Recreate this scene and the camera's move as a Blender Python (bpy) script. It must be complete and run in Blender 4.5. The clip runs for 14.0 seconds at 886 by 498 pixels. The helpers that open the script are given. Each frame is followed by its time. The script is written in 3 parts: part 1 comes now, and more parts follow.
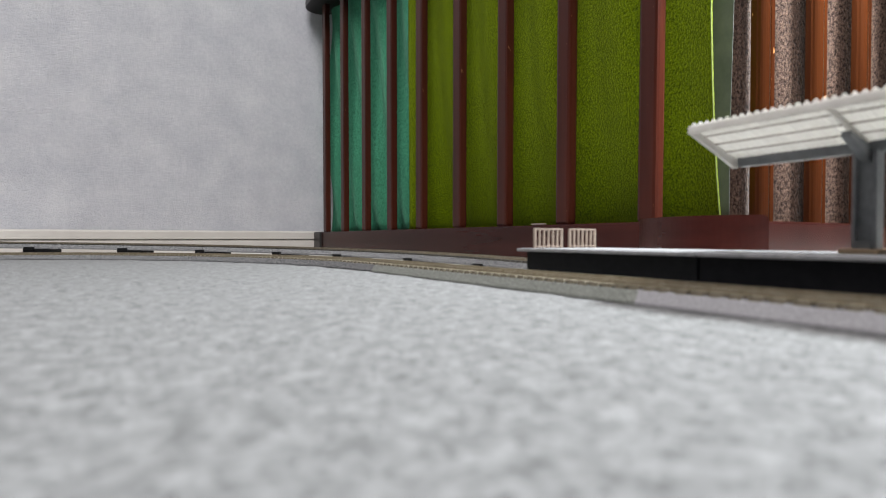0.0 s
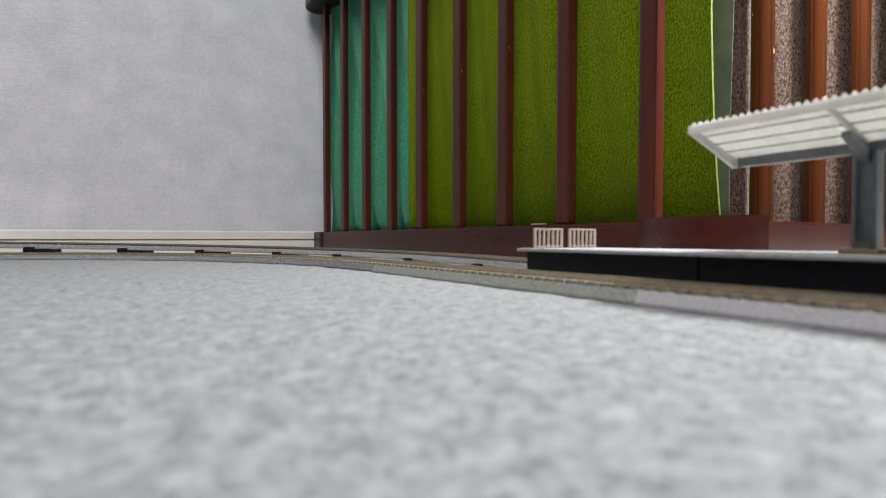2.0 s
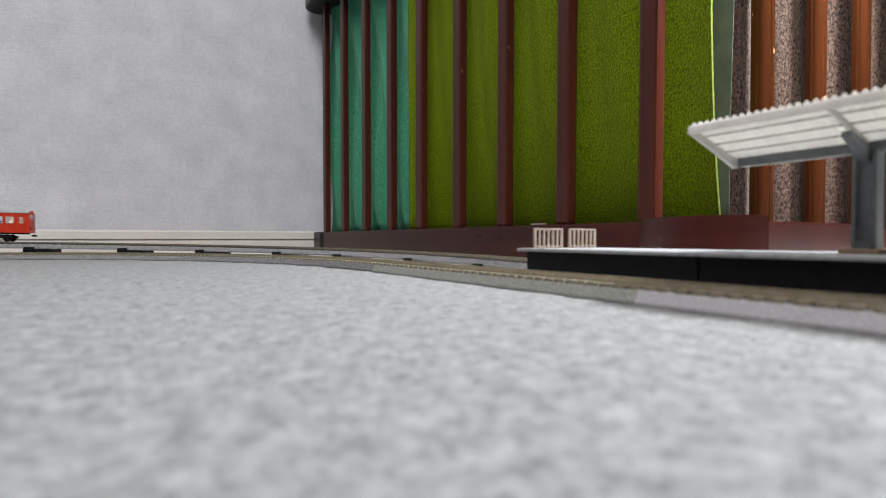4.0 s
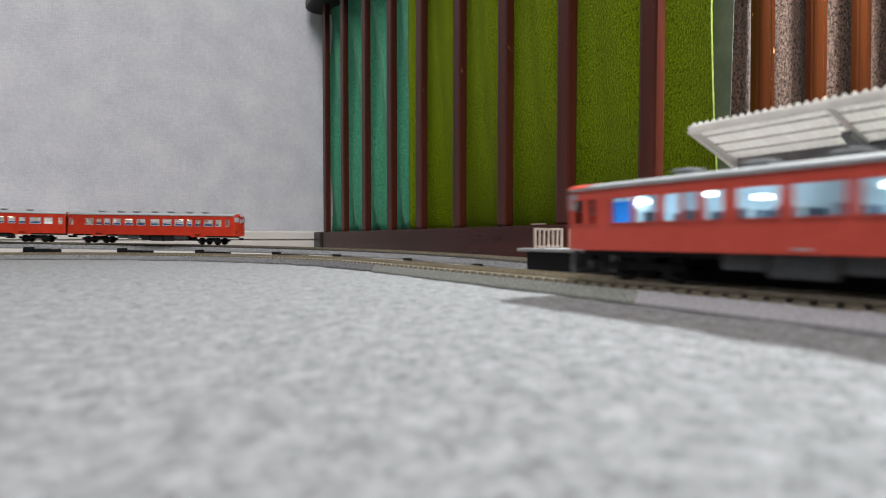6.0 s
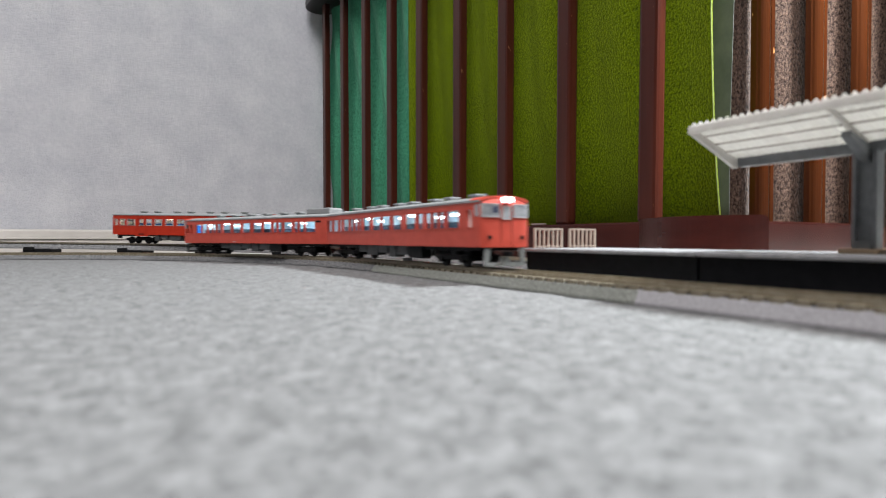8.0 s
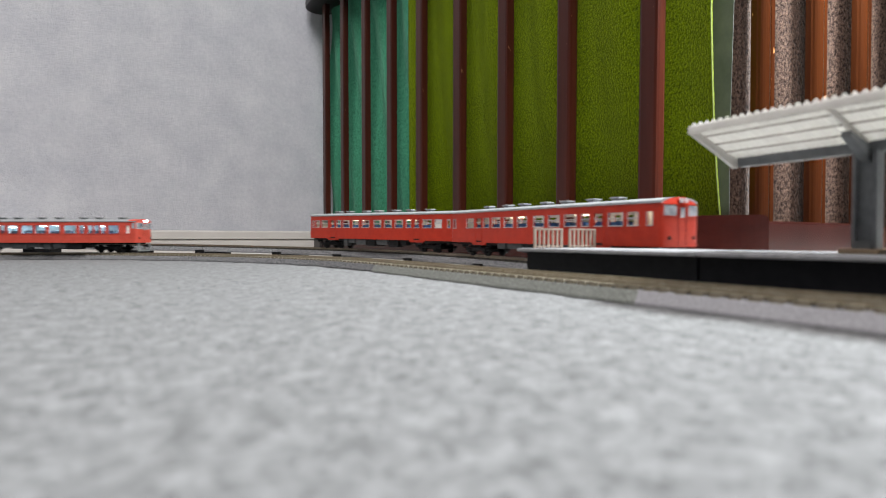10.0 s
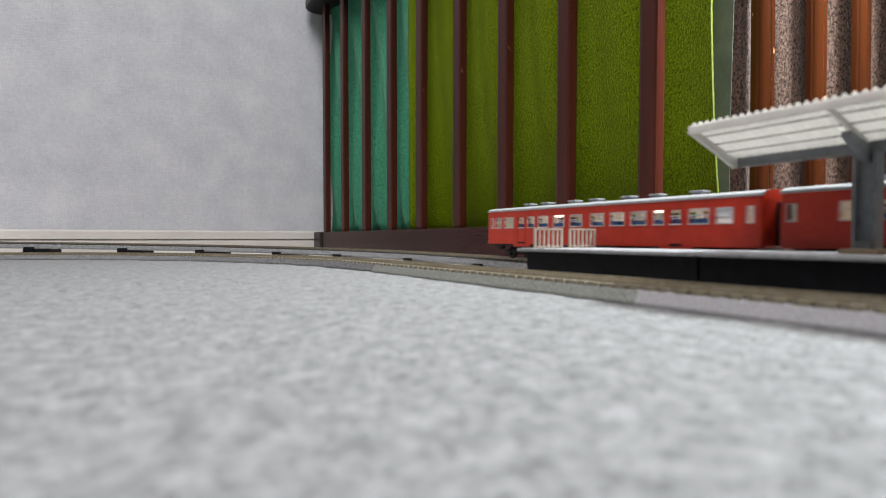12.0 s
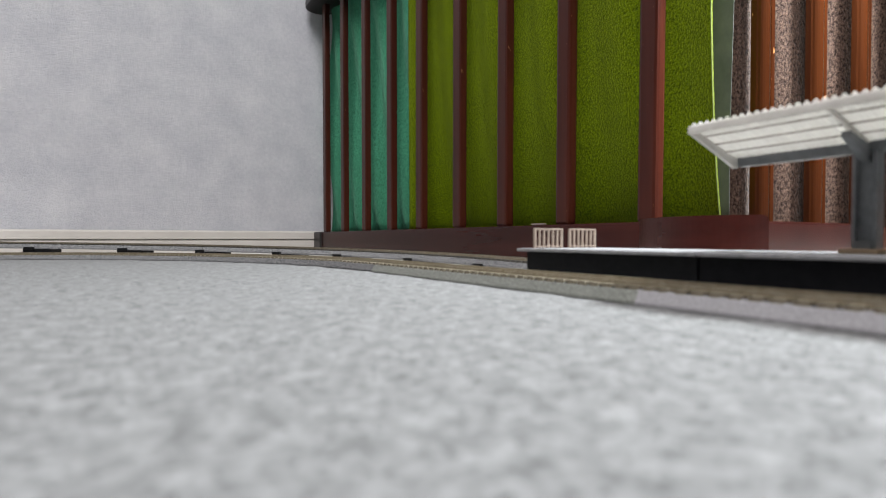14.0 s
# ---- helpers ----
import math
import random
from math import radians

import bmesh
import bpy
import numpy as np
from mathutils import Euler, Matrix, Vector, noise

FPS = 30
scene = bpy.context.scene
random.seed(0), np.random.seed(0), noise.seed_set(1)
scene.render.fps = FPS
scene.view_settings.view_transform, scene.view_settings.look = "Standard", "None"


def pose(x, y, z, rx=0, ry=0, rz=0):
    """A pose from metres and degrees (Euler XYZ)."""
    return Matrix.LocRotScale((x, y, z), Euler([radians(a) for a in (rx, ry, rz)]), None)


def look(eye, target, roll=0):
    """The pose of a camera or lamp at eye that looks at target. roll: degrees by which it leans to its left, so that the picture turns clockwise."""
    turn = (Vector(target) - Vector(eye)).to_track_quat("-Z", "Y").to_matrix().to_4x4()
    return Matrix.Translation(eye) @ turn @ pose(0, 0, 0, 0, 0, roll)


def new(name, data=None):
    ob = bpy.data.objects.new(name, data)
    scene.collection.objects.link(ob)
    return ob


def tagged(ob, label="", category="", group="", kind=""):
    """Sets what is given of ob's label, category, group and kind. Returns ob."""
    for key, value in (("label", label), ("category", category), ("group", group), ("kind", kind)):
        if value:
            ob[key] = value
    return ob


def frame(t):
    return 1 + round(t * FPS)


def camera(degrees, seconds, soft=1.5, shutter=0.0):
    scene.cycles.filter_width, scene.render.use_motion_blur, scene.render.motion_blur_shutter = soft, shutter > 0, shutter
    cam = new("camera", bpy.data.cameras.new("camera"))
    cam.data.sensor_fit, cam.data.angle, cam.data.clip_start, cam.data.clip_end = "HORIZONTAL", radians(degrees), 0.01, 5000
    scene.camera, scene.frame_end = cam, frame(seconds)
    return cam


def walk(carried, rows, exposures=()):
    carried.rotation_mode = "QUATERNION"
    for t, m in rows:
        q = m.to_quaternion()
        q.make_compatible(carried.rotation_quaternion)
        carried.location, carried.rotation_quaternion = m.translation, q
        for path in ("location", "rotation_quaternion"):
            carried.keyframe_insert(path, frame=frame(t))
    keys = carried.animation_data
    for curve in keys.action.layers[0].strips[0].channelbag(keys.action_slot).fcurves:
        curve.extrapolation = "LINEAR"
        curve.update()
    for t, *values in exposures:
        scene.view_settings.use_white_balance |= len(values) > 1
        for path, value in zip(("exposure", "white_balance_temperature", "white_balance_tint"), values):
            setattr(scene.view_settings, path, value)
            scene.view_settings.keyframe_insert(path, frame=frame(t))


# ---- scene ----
cam = camera(76.8, 14.0, soft=1.0, shutter=0.5)
EYE_HEIGHT = 0.0146
STAND = pose(0, 0, EYE_HEIGHT, 88.96, 0, -30.81)
walk(cam, [(0.0, STAND), (14.0, STAND)], exposures=[(0.0, 0.0), (14.0, 0.0)])
# a phone lens close to its subject: the room is sharp, the nearest felt is soft
cam.data.dof.use_dof = True
cam.data.dof.focus_distance = 0.50
cam.data.dof.aperture_fstop = 21.0

# ---- light: a ceiling lamp in a white room ----
world = bpy.data.worlds.new("room_air")
scene.world = world
world.use_nodes = True
world.node_tree.nodes["Background"].inputs[0].default_value = (0.86, 0.9, 1.0, 1)
world.node_tree.nodes["Background"].inputs[1].default_value = 0.15


def ceiling_lamp(name, eye, target, size, power, colour):
    data = bpy.data.lights.new(name, "AREA")
    data.shape, data.size, data.energy, data.color = "DISK", size, power, colour
    lamp = new(name, data)
    lamp.matrix_world = look(eye, target)
    return lamp


ceiling_lamp("desk_lamp", (0.40, 0.05, 0.42), (0.395, 0.03, 0), 0.07, 8.8, (0.93, 0.985, 1.0))
ceiling_lamp("ceiling_light", (-0.42, -0.40, 1.62), (0.0, 0.3, 0.1), 0.9, 37.5, (1.0, 0.965, 0.945))

# ---- materials ----
def material(name, colour, rough=0.6, metal=0.0):
    m = bpy.data.materials.new(name)
    m.use_nodes = True
    b = m.node_tree.nodes["Principled BSDF"]
    b.inputs["Base Color"].default_value = (*colour, 1)
    b.inputs["Roughness"].default_value = rough
    b.inputs["Metallic"].default_value = metal
    return m


def speckled(name, dark, light, scale, rough=0.8, bump=0.2, depth=0.001, stretch=(1, 1, 1), big=0.0, detail=4.0, lo=0.35, hi=0.65):
    """Two colours mixed by noise at two scales, with relief."""
    m = material(name, light, rough)
    nt = m.node_tree
    b = nt.nodes["Principled BSDF"]
    tc = nt.nodes.new("ShaderNodeTexCoord")
    mp = nt.nodes.new("ShaderNodeMapping")
    mp.inputs["Scale"].default_value = stretch
    fine = nt.nodes.new("ShaderNodeTexNoise")
    fine.inputs["Scale"].default_value, fine.inputs["Detail"].default_value = scale, detail
    fine.inputs["Roughness"].default_value = 0.65
    ramp = nt.nodes.new("ShaderNodeValToRGB")
    ramp.color_ramp.elements[0].color, ramp.color_ramp.elements[1].color = (*dark, 1), (*light, 1)
    ramp.color_ramp.elements[0].position, ramp.color_ramp.elements[1].position = lo, hi
    nt.links.new(tc.outputs["Object"], mp.inputs["Vector"])
    nt.links.new(mp.outputs["Vector"], fine.inputs["Vector"])
    value = fine.outputs["Fac"]
    if big:
        coarse = nt.nodes.new("ShaderNodeTexNoise")
        coarse.inputs["Scale"].default_value, coarse.inputs["Detail"].default_value = big, 3.0
        nt.links.new(mp.outputs["Vector"], coarse.inputs["Vector"])
        mix = nt.nodes.new("ShaderNodeMath")
        mix.operation = "ADD"
        nt.links.new(fine.outputs["Fac"], mix.inputs[0])
        nt.links.new(coarse.outputs["Fac"], mix.inputs[1])
        half = nt.nodes.new("ShaderNodeMath")
        half.operation = "MULTIPLY"
        half.inputs[1].default_value = 0.5
        nt.links.new(mix.outputs[0], half.inputs[0])
        value = half.outputs[0]
    nt.links.new(value, ramp.inputs["Fac"])
    nt.links.new(ramp.outputs["Color"], b.inputs["Base Color"])
    if bump:
        bp = nt.nodes.new("ShaderNodeBump")
        bp.inputs["Strength"].default_value, bp.inputs["Distance"].default_value = bump, depth
        nt.links.new(fine.outputs["Fac"], bp.inputs["Height"])
        nt.links.new(bp.outputs["Normal"], b.inputs["Normal"])
    return m


def glowing(name, colour, strength):
    m = material(name, colour, 0.4)
    b = m.node_tree.nodes["Principled BSDF"]
    b.inputs["Emission Color"].default_value = (*colour, 1)
    b.inputs["Emission Strength"].default_value = strength
    return m


FELT = speckled("grey_felt", (0.084, 0.0848, 0.0865), (0.229, 0.231, 0.236), 950, 0.95, 0.12, 0.0003, big=310, detail=8, lo=0.36, hi=0.64)
WALLPAPER = speckled("wallpaper", (0.465, 0.478, 0.535), (0.60, 0.605, 0.65), 190, 0.85, 0.0, big=24, detail=5, lo=0.36, hi=0.64)
def brushed_relief(m, strength, depth):
    """Short plaster strokes that run in two slants, patch by patch."""
    nt = m.node_tree
    b = nt.nodes["Principled BSDF"]
    tc = nt.nodes.new("ShaderNodeTexCoord")
    strokes = []
    for slant in (28.0, -34.0):
        turn = nt.nodes.new("ShaderNodeMapping")
        turn.inputs["Rotation"].default_value = (0, radians(slant), 0)
        squeeze = nt.nodes.new("ShaderNodeMapping")
        squeeze.inputs["Scale"].default_value = (0.55, 1, 1)
        n = nt.nodes.new("ShaderNodeTexNoise")
        n.inputs["Scale"].default_value, n.inputs["Detail"].default_value = 680, 3.0
        n.inputs["Distortion"].default_value = 0.7
        nt.links.new(tc.outputs["Object"], turn.inputs["Vector"])
        nt.links.new(turn.outputs["Vector"], squeeze.inputs["Vector"])
        nt.links.new(squeeze.outputs["Vector"], n.inputs["Vector"])
        strokes.append(n)
    patch = nt.nodes.new("ShaderNodeTexNoise")
    patch.inputs["Scale"].default_value, patch.inputs["Detail"].default_value = 22, 2.0
    ramp = nt.nodes.new("ShaderNodeValToRGB")
    ramp.color_ramp.elements[0].position, ramp.color_ramp.elements[1].position = 0.42, 0.58
    mix = nt.nodes.new("ShaderNodeMixRGB")
    nt.links.new(tc.outputs["Object"], patch.inputs["Vector"])
    nt.links.new(patch.outputs["Fac"], ramp.inputs["Fac"])
    nt.links.new(ramp.outputs["Color"], mix.inputs[0])
    nt.links.new(strokes[0].outputs["Fac"], mix.inputs[1])
    nt.links.new(strokes[1].outputs["Fac"], mix.inputs[2])
    bp = nt.nodes.new("ShaderNodeBump")
    bp.inputs["Strength"].default_value, bp.inputs["Distance"].default_value = strength, depth
    nt.links.new(mix.outputs[0], bp.inputs["Height"])
    nt.links.new(bp.outputs["Normal"], b.inputs["Normal"])


brushed_relief(WALLPAPER, 1.0, 0.0017)
BOARD_WHITE = speckled("white_board", (0.58, 0.555, 0.53), (0.64, 0.615, 0.59), 30, 0.5, 0.03)
TRIM_WHITE = speckled("trim_white", (0.54, 0.515, 0.49), (0.60, 0.575, 0.55), 20, 0.45, 0.02)
WOOD = speckled("red_brown_varnish", (0.031, 0.0070, 0.0047), (0.064, 0.0150, 0.0086), 60, 0.28, 0.12, 0.0004, stretch=(1, 1, 0.06), big=30)
# same varnish, grain lengthwise; darker colour for the shade low on the panel
WOOD_RAIL_SHADED = speckled("red_brown_varnished_rail_shaded", (0.021, 0.0045, 0.0036), (0.042, 0.0092, 0.0068), 60, 0.26, 0.10, 0.0004, stretch=(0.6, 0.08, 1), big=30)
WOOD_DARK = speckled("dark_brown_varnish", (0.006, 0.005, 0.005), (0.013, 0.010, 0.010), 40, 0.35, 0.05)
ORANGE_WOOD = speckled("orange_varnish", (0.024, 0.0066, 0.0024), (0.066, 0.0185, 0.0055), 60, 0.20, 0.15, 0.0005, stretch=(1, 1, 0.05), big=25)
GREEN_LIGHT = speckled("moss_green_grass_mat", (0.026, 0.049, 0.0003), (0.168, 0.240, 0.0011), 780, 1.0, 1.0, 0.0024, stretch=(1, 1, 0.8), detail=3, lo=0.34, hi=0.68)
GREEN_DARK = speckled("sea_green_grass_mat", (0.020, 0.128, 0.071), (0.070, 0.320, 0.188), 620, 0.95, 0.9, 0.0012, big=300, lo=0.33, hi=0.66)
BROWN_FELT = speckled("brown_soil_mat", (0.018, 0.009, 0.0066), (0.185, 0.118, 0.09), 700, 1.0, 1.0, 0.0012, stretch=(1, 1, 0.6), lo=0.35, hi=0.7)
MAT_BACK = speckled("grey_mat_backing", (0.060, 0.068, 0.062), (0.092, 0.10, 0.092), 60, 0.6, 0.05)
MAT_EDGE = speckled("cut_mat_edge", (0.095, 0.125, 0.014), (0.15, 0.19, 0.03), 300, 0.9, 0.2)
BALLAST = speckled("grey_ballast", (0.045, 0.045, 0.048), (0.225, 0.225, 0.233), 1300, 0.9, 0.6, 0.0003, detail=2)
BALLAST_GREEN = speckled("worn_green_grey_ballast", (0.12, 0.127, 0.114), (0.265, 0.275, 0.253), 2200, 0.9, 0.3, 0.0003, detail=2)
BALLAST_VIOLET = speckled("new_violet_grey_ballast", (0.24, 0.235, 0.25), (0.35, 0.343, 0.362), 2200, 0.9, 0.3, 0.0003, detail=2)
# brown web, coloured near black for the shade between tie ends
TIE_WEB_SHADED = speckled("shade_darkened_tie_web", (0.010, 0.008, 0.006), (0.022, 0.018, 0.013), 900, 0.8, 0.2, 0.0002)
TIE = speckled("brown_tie", (0.13, 0.108, 0.075), (0.22, 0.19, 0.135), 900, 0.7, 0.2, 0.0002)
# ties of the far track, darker than the near ones
TIE_DARK = speckled("far_track_dark_tie", (0.022, 0.019, 0.015), (0.05, 0.043, 0.034), 900, 0.7, 0.2, 0.0002)
RAIL = speckled("nickel_rail", (0.30, 0.26, 0.19), (0.42, 0.37, 0.29), 500, 0.38, 0.05, 0.0001)
RAIL.node_tree.nodes["Principled BSDF"].inputs["Metallic"].default_value = 0.8
BLACK = speckled("black_plastic", (0.003, 0.003, 0.0035), (0.008, 0.008, 0.009), 300, 0.5, 0.05, 0.0002)
PLATFORM_SIDE = speckled("charcoal_platform_side", (0.0025, 0.0028, 0.004), (0.006, 0.0063, 0.008), 350, 0.55, 0.1, 0.0002)
PLATFORM_TOP = speckled("grey_platform_top", (0.19, 0.19, 0.20), (0.27, 0.27, 0.285), 700, 0.75, 0.15, 0.0002)
STEEL = speckled("grey_painted_steel", (0.13, 0.14, 0.15), (0.19, 0.20, 0.21), 300, 0.45, 0.05, 0.0002)
TAN = speckled("tan_plastic", (0.26, 0.18, 0.11), (0.34, 0.25, 0.16), 300, 0.6, 0.05)
ROOF_WHITE = speckled("white_roof_plastic", (0.66, 0.64, 0.60), (0.80, 0.78, 0.74), 250, 0.45, 0.05, 0.0002)
roof_nodes = ROOF_WHITE.node_tree
see_through = roof_nodes.nodes.new("ShaderNodeBsdfTranslucent")
see_through.inputs["Color"].default_value = (0.85, 0.84, 0.82, 1)
blend = roof_nodes.nodes.new("ShaderNodeMixShader")
blend.inputs[0].default_value = 0.38
roof_nodes.links.new(roof_nodes.nodes["Principled BSDF"].outputs[0], blend.inputs[1])
roof_nodes.links.new(see_through.outputs[0], blend.inputs[2])
roof_nodes.links.new(blend.outputs[0], roof_nodes.nodes["Material Output"].inputs[0])
PURLIN = speckled("brown_grey_purlin", (0.26, 0.22, 0.19), (0.36, 0.32, 0.28), 300, 0.6, 0.05)
FENCE_WHITE = speckled("cream_fence_plastic", (0.27, 0.21, 0.17), (0.34, 0.27, 0.22), 250, 0.5, 0.05)
CAR_RED = speckled("vermilion_paint", (0.46, 0.062, 0.040), (0.53, 0.077, 0.052), 260, 0.38, 0.04, 0.0001)
CAR_RED_DARK = speckled("deep_vermilion_paint", (0.30, 0.0185, 0.0068), (0.365, 0.0255, 0.0095), 260, 0.36, 0.04, 0.0001)
def flecked(m, colour, scale, cut):
    """Small pale chips in a varnish."""
    nt = m.node_tree
    b = nt.nodes["Principled BSDF"]
    old = b.inputs["Base Color"].links[0].from_socket
    tc = nt.nodes.new("ShaderNodeTexCoord")
    mp = nt.nodes.new("ShaderNodeMapping")
    mp.inputs["Scale"].default_value = (1, 1, 0.35)
    n = nt.nodes.new("ShaderNodeTexNoise")
    n.inputs["Scale"].default_value, n.inputs["Detail"].default_value = scale, 2.0
    r = nt.nodes.new("ShaderNodeValToRGB")
    r.color_ramp.elements[0].position, r.color_ramp.elements[1].position = cut, cut + 0.03
    mix = nt.nodes.new("ShaderNodeMixRGB")
    mix.inputs[2].default_value = (*colour, 1)
    nt.links.new(tc.outputs["Object"], mp.inputs["Vector"])
    nt.links.new(mp.outputs["Vector"], n.inputs["Vector"])
    nt.links.new(n.outputs["Fac"], r.inputs["Fac"])
    nt.links.new(r.outputs["Color"], mix.inputs[0])
    nt.links.new(old, mix.inputs[1])
    nt.links.new(mix.outputs[0], b.inputs["Base Color"])


WOOD.node_tree.nodes["Principled BSDF"].inputs["Specular IOR Level"].default_value = 0.22
ORANGE_WOOD.node_tree.nodes["Principled BSDF"].inputs["Specular IOR Level"].default_value = 0.2
WOOD_RAIL_SHADED.node_tree.nodes["Principled BSDF"].inputs["Specular IOR Level"].default_value = 0.2
flecked(WOOD, (0.17, 0.08, 0.045), 300, 0.74)
flecked(ORANGE_WOOD, (0.45, 0.22, 0.09), 240, 0.725)
flecked(FELT, (0.055, 0.055, 0.057), 760, 0.63)
for nap in (GREEN_LIGHT, GREEN_DARK, BROWN_FELT):
    shader = nap.node_tree.nodes["Principled BSDF"]
    shader.inputs["Specular IOR Level"].default_value = 0.08
    shader.inputs["Sheen Weight"].default_value = 0.25
    shader.inputs["Sheen Roughness"].default_value = 0.5
GREEN_LIGHT.node_tree.nodes["Principled BSDF"].inputs["Sheen Tint"].default_value = (0.8, 1.0, 0.1, 1)
GREEN_DARK.node_tree.nodes["Principled BSDF"].inputs["Sheen Tint"].default_value = (0.5, 1.0, 0.75, 1)
CAR_ROOF = speckled("grey_car_roof", (0.20, 0.208, 0.215), (0.265, 0.273, 0.28), 300, 0.6, 0.08, 0.0002)
UNDER = speckled("dark_grey_underframe", (0.005, 0.0053, 0.006), (0.014, 0.0148, 0.016), 400, 0.6, 0.1, 0.0002)
PLOW = speckled("light_grey_skirt", (0.13, 0.14, 0.14), (0.20, 0.21, 0.21), 300, 0.5, 0.05)
PALE_LINING = speckled("pale_blue_lining", (0.45, 0.58, 0.66), (0.55, 0.68, 0.76), 200, 0.6, 0.05)
SEAT_PALE = speckled("blue_grey_seats", (0.07, 0.10, 0.15), (0.13, 0.17, 0.23), 400, 0.7, 0.1)
SEAT_BLUE = speckled("blue_seats", (0.02, 0.07, 0.20), (0.03, 0.11, 0.28), 400, 0.7, 0.1)
CREAM = speckled("cream_interior", (0.52, 0.48, 0.40), (0.62, 0.58, 0.50), 300, 0.6, 0.05)
SILVER = speckled("silver_window_frame", (0.36, 0.36, 0.37), (0.46, 0.46, 0.47), 300, 0.45, 0.03, 0.0001)
LAMP_WHITE = glowing("lit_lamp_strip", (0.72, 0.92, 1.0), 38.0)
HEADLIGHT = glowing("lit_headlight", (0.93, 0.84, 1.0), 9.0)
WARM_STRIP = glowing("dim_warm_lamp_strip", (1.0, 0.80, 0.54), 4.0)
# added fill, hidden above the far windows to brighten the interior
WARM_FILL = glowing("warm_interior_fill", (1.0, 0.86, 0.68), 10.0)
FROST = speckled("frosted_pane", (0.62, 0.60, 0.58), (0.70, 0.68, 0.66), 300, 0.5, 0.03)
BLUE_GLOW = glowing("lit_blue_panel", (0.01, 0.20, 0.70), 0.6)
GLASS = material("window_glass", (1, 1, 1), 0.03)
GLASS.node_tree.nodes["Principled BSDF"].inputs["Transmission Weight"].default_value = 1.0
GLASS.node_tree.nodes["Principled BSDF"].inputs["IOR"].default_value = 1.05
for paint in (CAR_RED, CAR_RED_DARK):
    paint.node_tree.nodes["Principled BSDF"].inputs["Specular IOR Level"].default_value = 0.3
for plastic in (BLACK, UNDER, PLATFORM_SIDE):
    plastic.node_tree.nodes["Principled BSDF"].inputs["Specular IOR Level"].default_value = 0.12
CEILING = material("ceiling_white", (0.7, 0.7, 0.7), 0.9)
# assumed grey for walls out of view, to cut fill and reflections
UNSEEN_WALL_GREY = speckled("dim_unseen_wall", (0.22, 0.22, 0.23), (0.28, 0.28, 0.29), 20, 0.85, 0.1)

# ---- mesh helpers ----
def box(bm, x0, x1, y0, y1, z0, z1, bevel=0.0):
    vs = [bm.verts.new(p) for p in ((x0, y0, z0), (x1, y0, z0), (x1, y1, z0), (x0, y1, z0), (x0, y0, z1), (x1, y0, z1), (x1, y1, z1), (x0, y1, z1))]
    fs = [bm.faces.new([vs[i] for i in q]) for q in ((3, 2, 1, 0), (4, 5, 6, 7), (0, 1, 5, 4), (1, 2, 6, 5), (2, 3, 7, 6), (3, 0, 4, 7))]
    if bevel:
        edges = list({e for f in fs for e in f.edges})
        bmesh.ops.bevel(bm, geom=edges, offset=bevel, segments=2, affect="EDGES", profile=0.6)
    return vs


def boxed(*args):
    bm = bmesh.new()
    box(bm, *args)
    return bm


def prism(bm, outline, axis, a, b):
    """A solid whose outline (pairs) is drawn across an axis and pushed along it from a to b."""
    def put(p, s):
        return {"x": (s, p[0], p[1]), "y": (p[0], s, p[1]), "z": (p[0], p[1], s)}[axis]
    lo = [bm.verts.new(put(p, a)) for p in outline]
    hi = [bm.verts.new(put(p, b)) for p in outline]
    n = len(outline)
    bm.faces.new(lo[::-1]), bm.faces.new(hi)
    for i in range(n):
        bm.faces.new((lo[i], lo[(i + 1) % n], hi[(i + 1) % n], hi[i]))


def tube(bm, x, y, z, r, length, axis="x", n=16):
    ring = [(math.cos(2 * math.pi * i / n) * r, math.sin(2 * math.pi * i / n) * r) for i in range(n)]
    if axis == "x":
        prism(bm, [(y + a, z + b) for a, b in ring], "x", x - length / 2, x + length / 2)
    elif axis == "y":
        prism(bm, [(x + a, z + b) for a, b in ring], "y", y - length / 2, y + length / 2)
    else:
        prism(bm, [(x + a, y + b) for a, b in ring], "z", z - length / 2, z + length / 2)


def mesh_of(name, bm, mat, smooth=False):
    bmesh.ops.recalc_face_normals(bm, faces=bm.faces)
    data = bpy.data.meshes.new(name)
    bm.to_mesh(data)
    bm.free()
    data.materials.append(mat)
    if smooth:
        for p in data.polygons:
            p.use_smooth = True
    return data


def part(name, bm, mat, parent, label="", smooth=False):
    ob = new(name, mesh_of(name, bm, mat, smooth))
    ob.parent = parent
    if label:
        tagged(ob, label)
    return ob


def thing(name, label, category, group="", kind="", m=None):
    ob = tagged(new(name), label, category, group, kind)
    if m is not None:
        ob.matrix_world = m
    return ob


def structure(name, bm, mat, label, category):
    return tagged(new(name, mesh_of(name, bm, mat)), label, category, kind="structure")


# ---- the plan ----
NEAR_X, NEAR_TURN, NEAR_R = 0.1097, 0.2299, 0.3075   # straight along y, then an arc to the left
FAR_X, FAR_TURN, FAR_R = 0.1737, 0.2396, 0.3329
START = 0.191                                         # y at which the running length is zero
RAIL_TOP = 0.0048
PANEL_X, WALL_Y = 0.280, 0.874


